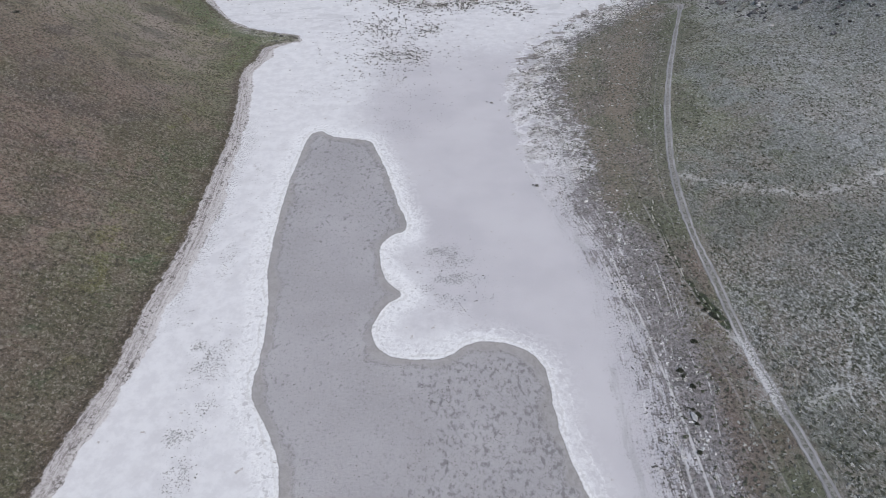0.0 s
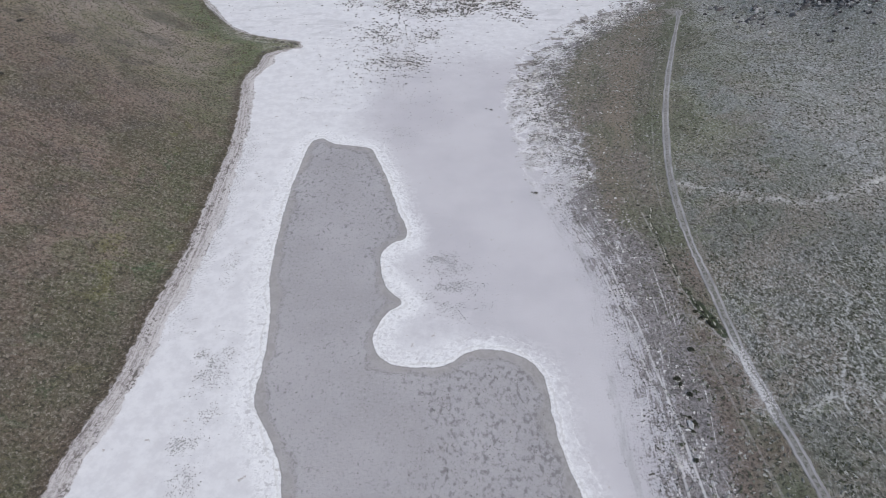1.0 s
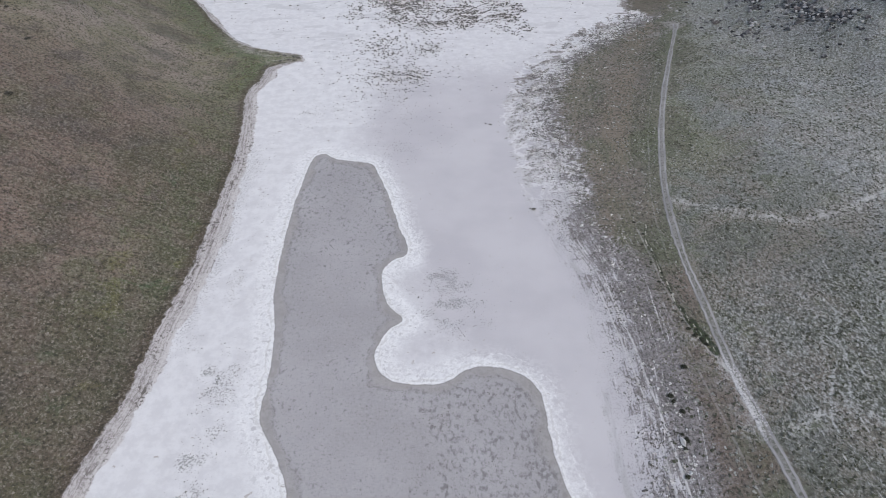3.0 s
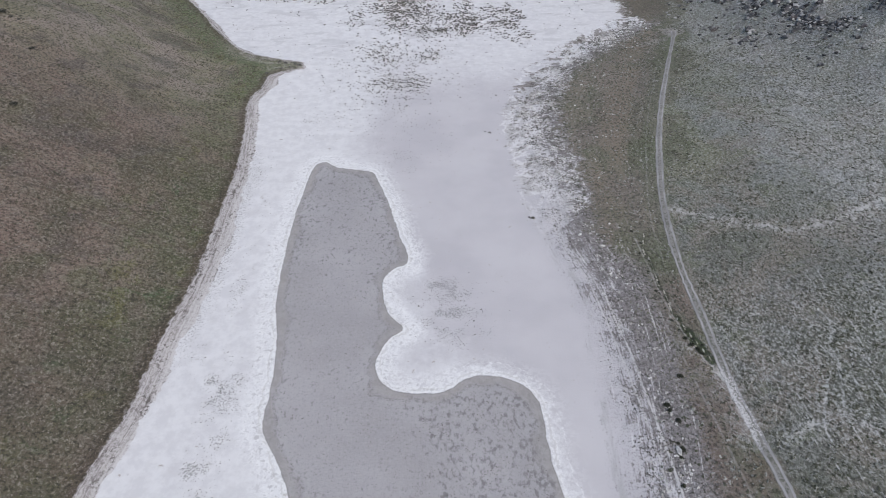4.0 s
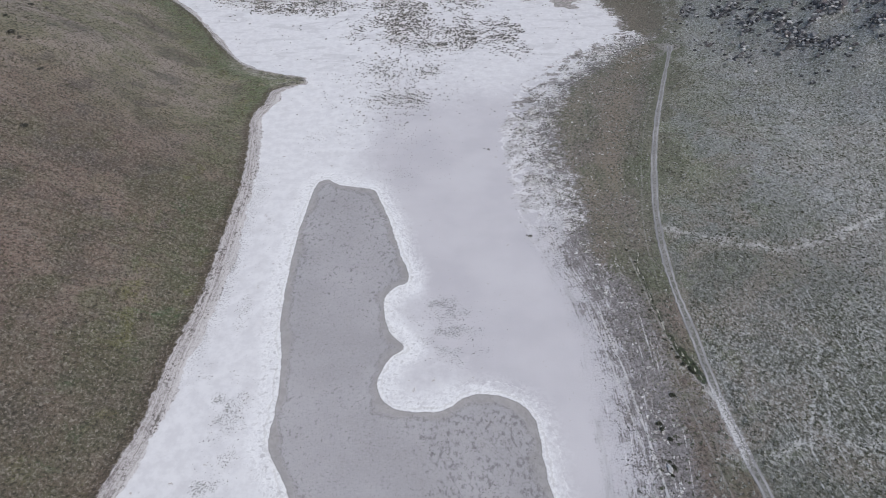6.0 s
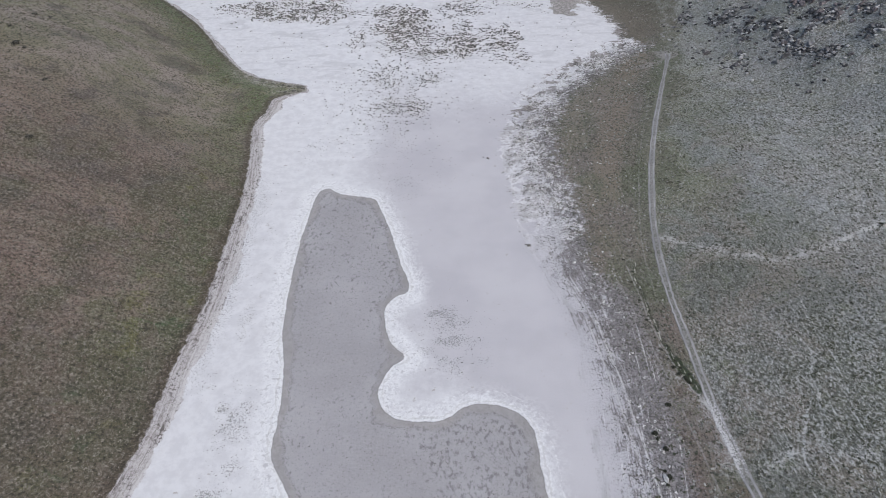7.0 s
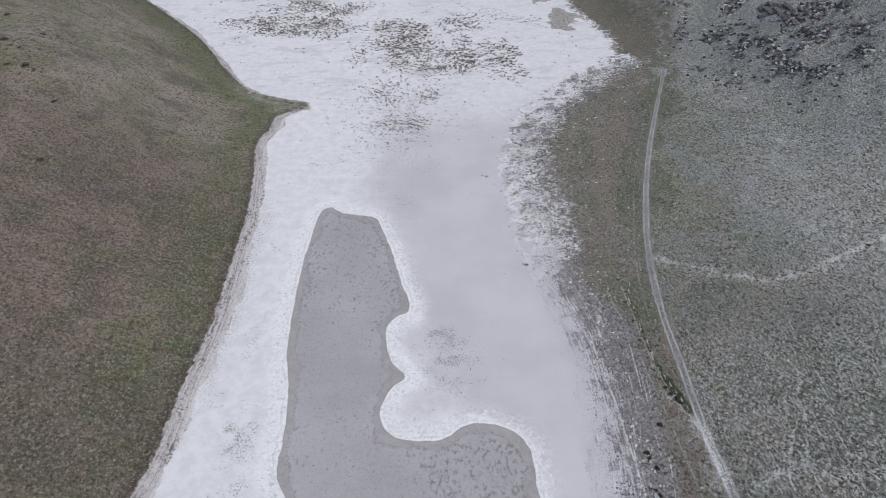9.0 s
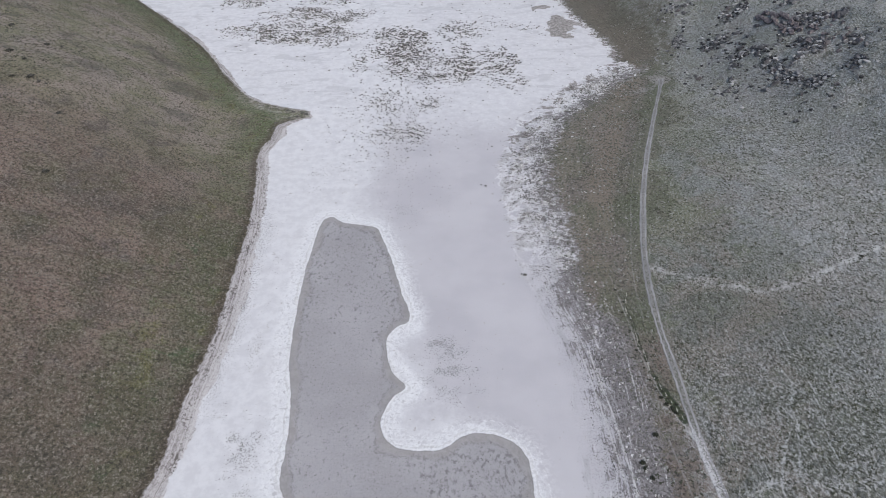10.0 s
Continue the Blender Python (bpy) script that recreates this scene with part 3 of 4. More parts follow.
    # dry rivulets, wheel marks and the green ditch
    halo = m.ramp(m.add(vein, m.add(m.mul(centred, 10.0), m.mul(m.add(wide, -0.5), 7.0))), 3.8, -0.5)
    ground = m.mix(m.mul(halo, m.ramp(tufty, 0.44, 0.58, 0.0, 0.62)), ground, (0.46, 0.458, 0.455))
    core = m.ramp(m.add(vein, m.add(m.mul(centred, 4.0), m.mul(m.add(tufty, -0.5), 5.0))), 0.9, -0.1)
    ground = m.mix(m.mul(core, m.ramp(m.noise(0.2, 3, 0.6), 0.38, 0.58, 0.1, 0.75)), ground, (0.50, 0.495, 0.49))
    ground = m.mix(m.mul(mark, m.ramp(mid, 0.34, 0.54, 0.35, 1.0)), ground, (0.52, 0.51, 0.515))
    bank = m.add(ditch, m.add(m.mul(centred, 2.0), m.ramp(m.split(1), 94.0, 102.0, -0.3, 0.35)))
    ground = m.mix(m.mul(m.ramp(bank, 1.0, 0.5), m.ramp(chunk, 0.36, 0.50, 0.55, 0.95)), ground, m.mix(m.ramp(chunk, 0.45, 0.64), (0.022, 0.032, 0.017), (0.062, 0.075, 0.038)))
    ground = m.mix(m.mul(m.ramp(m.add(ditch, m.mul(m.add(fine, -0.5), 0.35)), 0.30, 0.14), m.ramp(mid, 0.36, 0.52, 0.3, 0.9)), ground, (0.40, 0.385, 0.34))
    ground = m.mix(m.mul(m.ramp(m.add(m.attr("bare"), m.mul(m.add(tufty, -0.5), 1.2)), 0.3, 0.7), 0.8), ground, m.mix(mid, (0.23, 0.22, 0.212), (0.33, 0.318, 0.312)))
    # stony soil of the rocky hill
    stones = m.noise(1.0, 5, 0.8)
    stony = m.attr("stony")
    scree = m.mix(m.ramp(m.noise(0.12, 4, 0.7), 0.38, 0.62), (0.118, 0.124, 0.118), (0.175, 0.176, 0.182))
    scree = m.mix(m.mul(m.attr("ruddy"), m.ramp(m.noise(0.3, 4, 0.65), 0.36, 0.56, 0.2, 0.9)), scree, (0.165, 0.122, 0.124))
    # lit stone tops painted pale, shaded crevices between them near black
    scree = m.mix(m.ramp(stones, 0.54, 0.62, 0, 0.85), scree, (0.40, 0.398, 0.405))
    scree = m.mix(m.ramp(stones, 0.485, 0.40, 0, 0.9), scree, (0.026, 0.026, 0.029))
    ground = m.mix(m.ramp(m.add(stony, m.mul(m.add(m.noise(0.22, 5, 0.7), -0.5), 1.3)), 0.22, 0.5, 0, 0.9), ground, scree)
    damp = m.ramp(m.add(pool, m.mul(centred, 0.5)), -0.2, 0.2, 0.62, 0.85)
    relief = m.add(m.add(m.mul(fine, 0.5), m.mul(grain, 0.15)), m.add(m.mul(coarse, 0.7), m.mul(crinkle, 0.16)))
    rough_land = m.math("MAXIMUM", m.ramp(west, -6.0, 2.0), m.ramp(east, -2.0, 6.0))
    return m.done(ground, damp, m.mul(relief, m.add(m.mul(rough_land, 0.9), m.ramp(pool, 0.2, -0.2, 0.14, 0.5))), 0.35, 0.9)


def plant_material(name, dark, light, pale, patch=0.06, straw=0.85):
    m = Mat(name, 0.9)
    c = m.mix(m.ramp(m.noise(patch, 3), 0.35, 0.65), dark, light)
    c = m.mix(m.ramp(m.island(), 0.45, 1.0, 0, straw), c, pale)
    return m.done(c)


def rock_material():
    m = Mat("lichen_rock", 0.88)
    big = m.noise(0.5, 5, 0.65)
    c = m.mix(m.ramp(big, 0.35, 0.65), (0.050, 0.050, 0.056), (0.140, 0.137, 0.145))
    c = m.mix(m.mul(m.ramp(m.noise(2.4, 4, 0.7), 0.56, 0.68), 0.8), c, (0.34, 0.335, 0.335))
    c = m.mix(m.ramp(m.each(), 0.72, 1.0, 0, 0.5), c, (0.175, 0.145, 0.142))
    c = m.mix(m.ramp(m.each(), 0.3, 0.0, 0, 0.4), c, (0.33, 0.327, 0.33))
    return m.done(c, None, m.noise(3.0, 5, 0.7), 0.15, 0.8)


def track_material():
    m = Mat("packed_dirt", 0.92)
    across = m.attr("across")
    rut = m.math("ABSOLUTE", m.add(m.math("ABSOLUTE", across), -0.78))
    n, g = m.noise(1.2, 5, 0.75), m.noise(2.6, 4, 0.75)
    pale, distant = m.attr("pale"), m.attr("distant")
    crown = m.mix(m.ramp(n, 0.38, 0.6), (0.115, 0.116, 0.098), (0.235, 0.230, 0.222))
    worn = m.mix(m.ramp(m.noise(0.15, 3), 0.35, 0.65), (0.225, 0.220, 0.228), (0.325, 0.317, 0.325))
    c = m.mix(m.ramp(m.add(rut, m.mul(m.add(n, -0.5), 0.5)), 0.16, 0.34), worn, m.mix(m.mul(distant, 0.3), crown, worn))
    wash = m.ramp(m.add(m.add(g, m.mul(pale, 0.14)), m.mul(across, -0.06)), 0.60, 0.70)
    c = m.mix(m.mul(wash, pale), c, (0.52, 0.51, 0.515))
    return m.done(c, None, m.noise(4.0, 4, 0.7), 0.08, 0.7)


TERRAIN = terrain_material()
ROCK = rock_material()
DIRT = track_material()
WEST_GRASS = plant_material("brown_grass", (0.066, 0.066, 0.044), (0.102, 0.087, 0.070), (0.28, 0.254, 0.224), 0.05, 0.75)
EAST_GRASS = plant_material("sage_grass", (0.072, 0.077, 0.054), (0.108, 0.109, 0.090), (0.38, 0.382, 0.366), 0.05)
SALT_BUSH = plant_material("grey_salt_bush", (0.086, 0.082, 0.076), (0.125, 0.118, 0.106), (0.26, 0.248, 0.232), 0.3)
GREEN_BUSH = plant_material("dark_green_bush", (0.024, 0.027, 0.019), (0.036, 0.040, 0.028), (0.06, 0.06, 0.045), 0.3)
HILL_BUSH = plant_material("hill_shrub", (0.034, 0.034, 0.028), (0.052, 0.050, 0.042), (0.17, 0.16, 0.145), 0.3)
CLOD = plant_material("dark_mud", (0.135, 0.128, 0.127), (0.165, 0.157, 0.157), (0.22, 0.212, 0.213), 0.2)
PALE_TUFT = plant_material("salty_tussock", (0.40, 0.385, 0.375), (0.55, 0.54, 0.53), (0.78, 0.775, 0.775), 0.2)
HEATH_TUFT = plant_material("olive_tuft", (0.115, 0.118, 0.070), (0.17, 0.165, 0.115), (0.46, 0.45, 0.41), 0.15)
STEM = Mat("dry_stems", 0.9).done((0.10, 0.08, 0.065))


# ---- where plants grow ----
def sown(n, box, weight):
    """About n random places in the box, thinned by weight(x, y)."""
    x, y = RNG.uniform(box[0], box[1], n), RNG.uniform(box[2], box[3], n)
    keep = RNG.uniform(0, 1, n) < weight(x, y)
    return x[keep], y[keep]


def west_weight(x, y):
    dw = plan(x, y)[0]
    return step(dw, 0.5, 5) * step(dw, 120, 95) * (0.7 + 0.3 * fractal(x, y, 8, 14)) * (0.75 + 0.4 * step(dw, 30, 8)) * (1 - 0.75 * step(x, -96, -84) * step(y, 238, 246))


def east_weight(x, y):
    de = plan(x, y)[1]
    off = np.abs(nearest(x, y, TRACK)[0])
    return step(de, 6, 22) * step(off, 1.3, 2.3) * (0.65 + 0.45 * fractal(x, y, 5, 15)) * (0.7 + 0.3 * step(x, 55, 66))


def blot(x, y, cx, cy, rx, ry, turn=0.0):
    """1 in the middle of a soft ellipse, 0 outside."""
    c, s = math.cos(radians(turn)), math.sin(radians(turn))
    u, v = (x - cx) * c + (y - cy) * s, -(x - cx) * s + (y - cy) * c
    return step(np.hypot(u / rx, v / ry), 1.0, 0.35)


def flat_weight(x, y):
    u, v = x + 4 * fractal(x, y, 11, 181), y + 6 * fractal(x, y, 11, 186)
    w = 0.95 * blot(u, v, -82, 338, 48, 22, -6) + 0.8 * blot(u, v, -74, 366, 40, 15) + 0.5 * blot(u, v, -122, 386, 22, 10) + 0.5 * blot(u, v, -71, 390, 22, 9)
    w += 1.0 * blot(u, v, -20, 314, 20, 44, 8) + 0.6 * blot(u, v, -4, 292, 14, 22) + 0.8 * blot(u, v, 9, 298, 10, 32) + 0.7 * blot(u, v, 29, 294, 15, 30)
    w += 0.3 * blot(u, v, 10, 340, 18, 22) + 0.2 * blot(u, v, 39, 351, 24, 7) + 0.3 * blot(u, v, -43, 301, 10, 20) + 0.4 * blot(u, v, -14, 259, 28, 15)
    w += 0.6 * blot(u, v, -20, 224, 18, 22) + 0.16 * blot(x, y, -22, 240, 34, 44) + 0.16 * blot(x, y, -26, 197, 28, 22) + 0.012 * step(y, 195, 240)
    return w * (0.45 + 0.8 * step(fractal(x, y, 9, 41), -0.3, 0.5)) * (plan(x, y)[1] < 0) * (plan(x, y)[0] < -6)


def sprig_weight(x, y):
    w = 1.0 * blot(x, y, 0, 110, 5, 8, 30) + 0.5 * blot(x, y, 2, 106, 15, 17, 20) + 0.5 * blot(x, y, -50.5, 83, 3.4, 7) + 0.5 * blot(x, y, -47, 70, 6, 34)
    w += 0.3 * blot(x, y, -49.5, 63, 2.4, 3) + 0.35 * blot(x, y, -48, 197, 6, 12) + 0.16 * blot(x, y, -15, 172, 9, 14) + 0.12 * blot(x, y, -16, 187, 28, 24) + 0.25 * blot(x, y, -56, 92, 3, 10)
    w += 0.7 * blot(x, y, -59.3, 128.6, 1.6, 3) + 0.7 * blot(x, y, -61, 111, 1.4, 3.2) + 0.5 * blot(x, y, -63.2, 162, 1.6, 4)
    w += 0.35 * blot(x, y, -52, 112, 3, 12) + 0.25 * blot(x, y, -53, 140, 3, 18) + 0.3 * blot(x, y, -44, 60, 3, 9) + 0.15 * blot(x, y, -57, 172, 4, 20)
    return w * (0.2 + 0.8 * step(fractal(x, y, 3.5, 91), -0.2, 0.55))


def shore_weight(x, y):
    de = plan(x, y)[1]
    far = step(y, 120, 150)
    inner = step(de + 5 * fractal(x, y, 12, 55), -4, 2) * step(np.abs(fractal(x, y, 10, 57)), 0.34, 0.1)
    return (1 - far) * step(de, 1, 8) * step(de, 28, 14) * step(fractal(x, y, 4, 51), -0.2, 0.5) + far * np.maximum(0.9 * inner * step(de, -1, 3), step(de, 1, 7)) * step(de, 24, 13) * step(fractal(x, y, 4, 51), -0.35, 0.4)


def tussock_weight(x, y):
    de = plan(x, y)[1] + 4 * fractal(x, y, 9, 161)
    near_band = step(de, 6, 10) * step(de, 18, 13) * step(y, 140, 115)
    far_band = step(de, 5, 9) * step(de, 20, 12) * step(y, 116, 140) * step(y, 305, 280)
    stray = 0.025 * step(de, 12, 18) * step(de, 46, 26) * step(y, 120, 140) * step(y, 290, 260)
    return (0.7 * near_band + far_band) * step(fractal(x, y, 3, 163), -0.2, 0.5) + stray


def rock_weight(x, y):
    w = 0.75 * blot(x, y, 120, 311, 12, 12) + 0.8 * blot(x, y, 131, 288, 8, 12) + 0.9 * blot(x, y, 138, 266, 8, 15, 20) + 0.9 * blot(x, y, 146, 243, 9, 15, 20)
    w += 1.0 * blot(x, y, 152, 228, 10, 13) + 1.0 * blot(x, y, 164, 234, 10, 12) + 1.0 * blot(x, y, 160, 274, 15, 22, 20) + 0.9 * blot(x, y, 158, 252, 12, 14)
    w += 0.5 * blot(x, y, 142, 304, 8, 9) + 0.4 * blot(x, y, 124, 328, 12, 10) + 0.13 * blot(x, y, 140, 264, 34, 66, 20)
    return np.clip(w, 0, 1) * step(fractal(x, y, 6, 81), -0.45, 0.4)


# ---- the ground, one sheet cut along its borders ----
def ticks(bounds, spacing):
    """Fine ticks between the bounds, then ever wider ones out to the horizon."""
    lo, hi = bounds
    core = [lo]
    while core[-1] < hi:
        core.append(core[-1] + spacing(core[-1]))
    up, down, s = [core[-1]], [core[0]], 2.0
    while up[-1] < 4000:
        s *= 1.25
        up.append(up[-1] + s), down.append(down[-1] - s)
    return np.array(down[:0:-1] + core + up[1:])


gx = ticks((-215, 215), lambda v: 0.72 if -76 < v < 92 else 1.35)
gy = ticks((25, 415), lambda v: 0.72 if v < 180 else (0.95 if v < 265 else 1.3))
GX, GY = np.meshgrid(gx, gy)
vx, vy = GX.ravel().copy(), GY.ravel().copy()
near_pool = (vx > -60) & (vx < 45) & (vy > 0) & (vy < 200)
pool = np.full(vx.shape, 60.0)
d, px, py = nearest(vx[near_pool], vy[near_pool], POOL, True)
d = -d
snap = np.abs(d) < 0.36
sx, sy = vx[near_pool], vy[near_pool]
sx[snap], sy[snap] = px[snap], py[snap]
vx[near_pool], vy[near_pool] = sx, sy
d[snap] = 0
pool[near_pool] = d
dw, de, dr = plan(vx, vy)
vz = height(vx, vy, dw, de, dr) - 0.14 * step(-pool, 0, 1.4) + 0.05 * step(pool, 0, 0.5) * step(pool, 3.5, 0.8)
track_d = nearest(vx, vy, SAGE)[0]
bend_x, bend_y = vx + 1.6 * fractal(vx, vy, 8, 151), vy + 1.1 * fractal(vx, vy, 8, 156)
vein_d = np.min([np.abs(nearest(bend_x, bend_y, v)[0]) + o for v, o in zip(VEINS, (0.0, 1.4, 0.7, -0.1))], 0)
ditch_d = np.abs(nearest(vx, vy, DITCH)[0])
path_d = np.min([np.abs(nearest(bend_x * 0.4 + vx * 0.6, bend_y * 0.4 + vy * 0.6, v)[0]) for v in PATHS], 0)
crinkle = np.clip(blot(vx, vy, -22, 55, 12, 9, 10) + 0.8 * blot(vx, vy, -13, 79, 9, 8) + 0.5 * blot(vx, vy, -30, 62, 9, 7), 0, 1)
ruddy = np.clip(blot(vx, vy, 153, 281, 9, 17, 20) + 0.8 * blot(vx, vy, 160, 250, 8, 12, 15) + 0.5 * blot(vx, vy, 160, 266, 8, 12), 0, 1)
# bright dry crust lies west of the pool, on the far flat and along the pool's rim
wx, wy = vx + 2.5 * fractal(vx, vy, 7, 61) + 7 * fractal(vx, vy, 24, 63), vy + 2.5 * fractal(vx, vy, 7, 66) + 7 * fractal(vx, vy, 24, 68)
crust = np.clip(step(wx, -12, -50) * step(wy, 330, 160) + 0.75 * step(wy, 205, 262) + 0.35 * step(wx, -6, -40) * step(wy, 150, 180)
                + 0.55 * step(pool, 9, 1) * (0.6 + 0.6 * fractal(vx, vy, 6, 71)) * step(wx, 30, 8) * step(wy, 150, 120)
                + 0.45 * blot(vx + 2.5 * fractal(vx, vy, 7, 61), vy, -5, 92, 14, 13) + 0.4 * blot(vx, vy + 2.5 * fractal(vx, vy, 7, 66), -8, 111, 10, 12), 0, 1)
speck = np.clip(sprig_weight(vx, vy) * 1.6 + 0.75 * step(dw, -11, -6) * step(np.abs(vy - 135), 60, 30), 0, 1)
scrub = np.clip(flat_weight(vx, vy) * 1.1, 0, 1)
mx, my = vx + 7 * fractal(vx, vy, 12, 111), vy + 9 * fractal(vx, vy, 12, 116)
mats = np.clip(blot(mx, my, 69, 354, 11, 15, -20) + blot(mx, my, 63, 337, 8, 11, 30) + 0.8 * blot(mx, my, 62, 385, 6, 6), 0, 1)
mats = np.where(mats > 0, mats + 0.35 * fractal(vx, vy, 9, 101), 0)
bare = np.maximum(blot(0.6 * vx + 0.4 * mx, 0.6 * vy + 0.4 * my, 100.5, 271, 7, 9, 20), 0.6 * blot(mx, my, 92, 262, 5, 18, -22))
lump = blot(vx + 2.5 * fractal(vx, vy, 7, 61), vy, 46.5, 55, 4, 9, 12)
weed = 0.9 * step(vx, -14, 2) * step(vy, 84, 78) + 0.4 * step(vy, 118, 132) + 0.4 * step(pool, -7, -3) - 0.5 * step(np.hypot(vx + 15, vy - 65), 18, 8) - 0.5 * step(np.abs(vy - 100), 18, 8)
ashen = np.clip(0.20 + 0.72 * step(vy + 0.15 * (vx - 60), 125, 95) * step(vy + 1.1 * (vx - 60), 76, 92) + 0.15 * step(vy, 180, 230) + 0.5 * step(vx + 6 * fractal(vx, vy, 14, 131), 88, 118) + 0.2 * step(vx, 95, 125) * step(vy, 105, 125) - 0.25 * step(np.abs(vy - 118), 14, 4), 0, 1)
beach = -(4.6 + 1.2 * step(np.abs(vy - 122), 34, 8) - 1.0 * step(vy, 64, 52))
beach = np.where(vy > 228, beach * step(vy, 246, 228) - 0.7 - (1.3 + 1.4 * fractal(vx, vy, 14, 141)) * step(vy, 250, 266), beach) + 0.9 * fractal(vx, vy, 6, 143)
LAYERS = {"pool": pool, "west": dw, "east": de, "rocks": dr, "vein": vein_d, "ditch": ditch_d, "crust": crust, "weed": weed,
          "ashen": ashen, "speck": speck, "mats": mats, "bare": bare, "lump": lump, "stony": rock_weight(vx, vy), "scrub": scrub, "beach": beach, "track": track_d, "side": vy, "path": path_d, "crinkle": crinkle, "ruddy": ruddy}
for k, v in enumerate(MARKS):
    LAYERS["mark_%d" % k] = nearest(vx, vy, v)[0]


def sheet(name, keep, faces):
    """An object from the faces of the ground whose mask is true."""
    f = faces[keep]
    used, back = np.unique(f, return_inverse=True)
    me = bpy.data.meshes.new(name)
    me.from_pydata(np.stack([vx[used], vy[used], vz[used]], 1).tolist(), [], back.reshape(-1, 4).tolist())
    for key, values in LAYERS.items():
        me.attributes.new(key, "FLOAT", "POINT").data.foreach_set("value", values[used].astype(np.float32))
    me.polygons.foreach_set("use_smooth", np.ones(len(me.polygons), bool))
    me.materials.append(TERRAIN)
    return new(name, me)


cols = len(gx)
i = (np.arange(len(gy) - 1)[:, None] * cols + np.arange(cols - 1)[None]).ravel()
quads = np.stack([i, i + 1, i + cols + 1, i + cols], 1)
q_pool, q_west, q_east = (a[quads].mean(1) for a in (pool, dw, de))
is_pool = q_pool < 0
is_beach = ~is_pool & (q_west > beach[quads].mean(1)) & (q_west < 0) & (np.abs(vy[quads].mean(1)) < 420)
is_salt = ~is_pool & ~is_beach & (q_west < 0) & (q_east < 1)
tagged(sheet("mud_pool", is_pool, quads), "grey wet mud bed of a drying pool in white salt", "mud flat", kind="structure")
tagged(sheet("salt_flat", is_salt, quads), "white and lilac-grey salt crust of a dried lake bed", "salt flat", kind="structure")
tagged(sheet("beach", is_beach, quads), "beige gravelly shore strip with dark wrack lines below the hill", "beach", kind="structure")
tagged(sheet("ground", ~is_pool & ~is_salt & ~is_beach, quads), "brown and sage-green dry grass slopes around the salt lake", "ground", kind="structure")


# ---- the dirt track, with two worn wheel ruts ----
def dirt_track():
    line = TRACK
    way = np.gradient(line, axis=0)
    way /= np.linalg.norm(way, axis=1)[:, None]
    across = np.array([-1.5, -1.2, -1.0, -0.78, -0.5, 0.0, 0.5, 0.78, 1.0, 1.2, 1.5])
    lift = np.array([-0.25, 0.03, 0.06, 0.03, 0.06, 0.09, 0.06, 0.03, 0.06, 0.03, -0.25])
    wide = 0.88 + 0.16 * vnoise(line[:, 0], line[:, 1], 9, 21) - 0.18 * step(line[:, 1], 150, 220) + 0.35 * step(line[:, 1], 262, 272)
    x = line[:, 0:1] + way[:, 1:2] * across * wide[:, None]
    y = line[:, 1:2] - way[:, 0:1] * across * wide[:, None]
    x, y = x + 0.16 * vnoise(x, y, 1.5, 31), y + 0.16 * vnoise(x, y, 1.5, 32)
    z = height(x.ravel(), y.ravel()).reshape(x.shape) + lift
    pale = np.clip(step(np.abs(line[:, 1] - 76), 15, 6), 0, 1)
    base = tagged(new("dirt_track"), "pale grey dirt track with two worn wheel ruts through grass", "dirt road", kind="structure")
    for name, lo, hi in (("verge", 0, 2), ("wheel_rut", 2, 4), ("crown", 4, 6), ("wheel_rut", 6, 8), ("verge", 8, 10)):
        n = hi - lo + 1
        cols = slice(lo, hi + 1)
        faces = [(a * n + b, a * n + b + 1, (a + 1) * n + b + 1, (a + 1) * n + b) for a in range(len(line) - 1) for b in range(n - 1)]
        me = bpy.data.meshes.new(name)
        me.from_pydata(np.stack([x[:, cols].ravel(), y[:, cols].ravel(), z[:, cols].ravel()], 1).tolist(), [], faces)
        me.attributes.new("across", "FLOAT", "POINT").data.foreach_set("value", np.tile(across[cols], len(line)).astype(np.float32))
        me.attributes.new("pale", "FLOAT", "POINT").data.foreach_set("value", np.repeat(pale, n).astype(np.float32))
        me.attributes.new("distant", "FLOAT", "POINT").data.foreach_set("value", np.repeat(step(line[:, 1], 120, 190), n).astype(np.float32))
        me.polygons.foreach_set("use_smooth", np.ones(len(me.polygons), bool))
        me.materials.append(DIRT)
        new(name, me).parent = base


dirt_track()


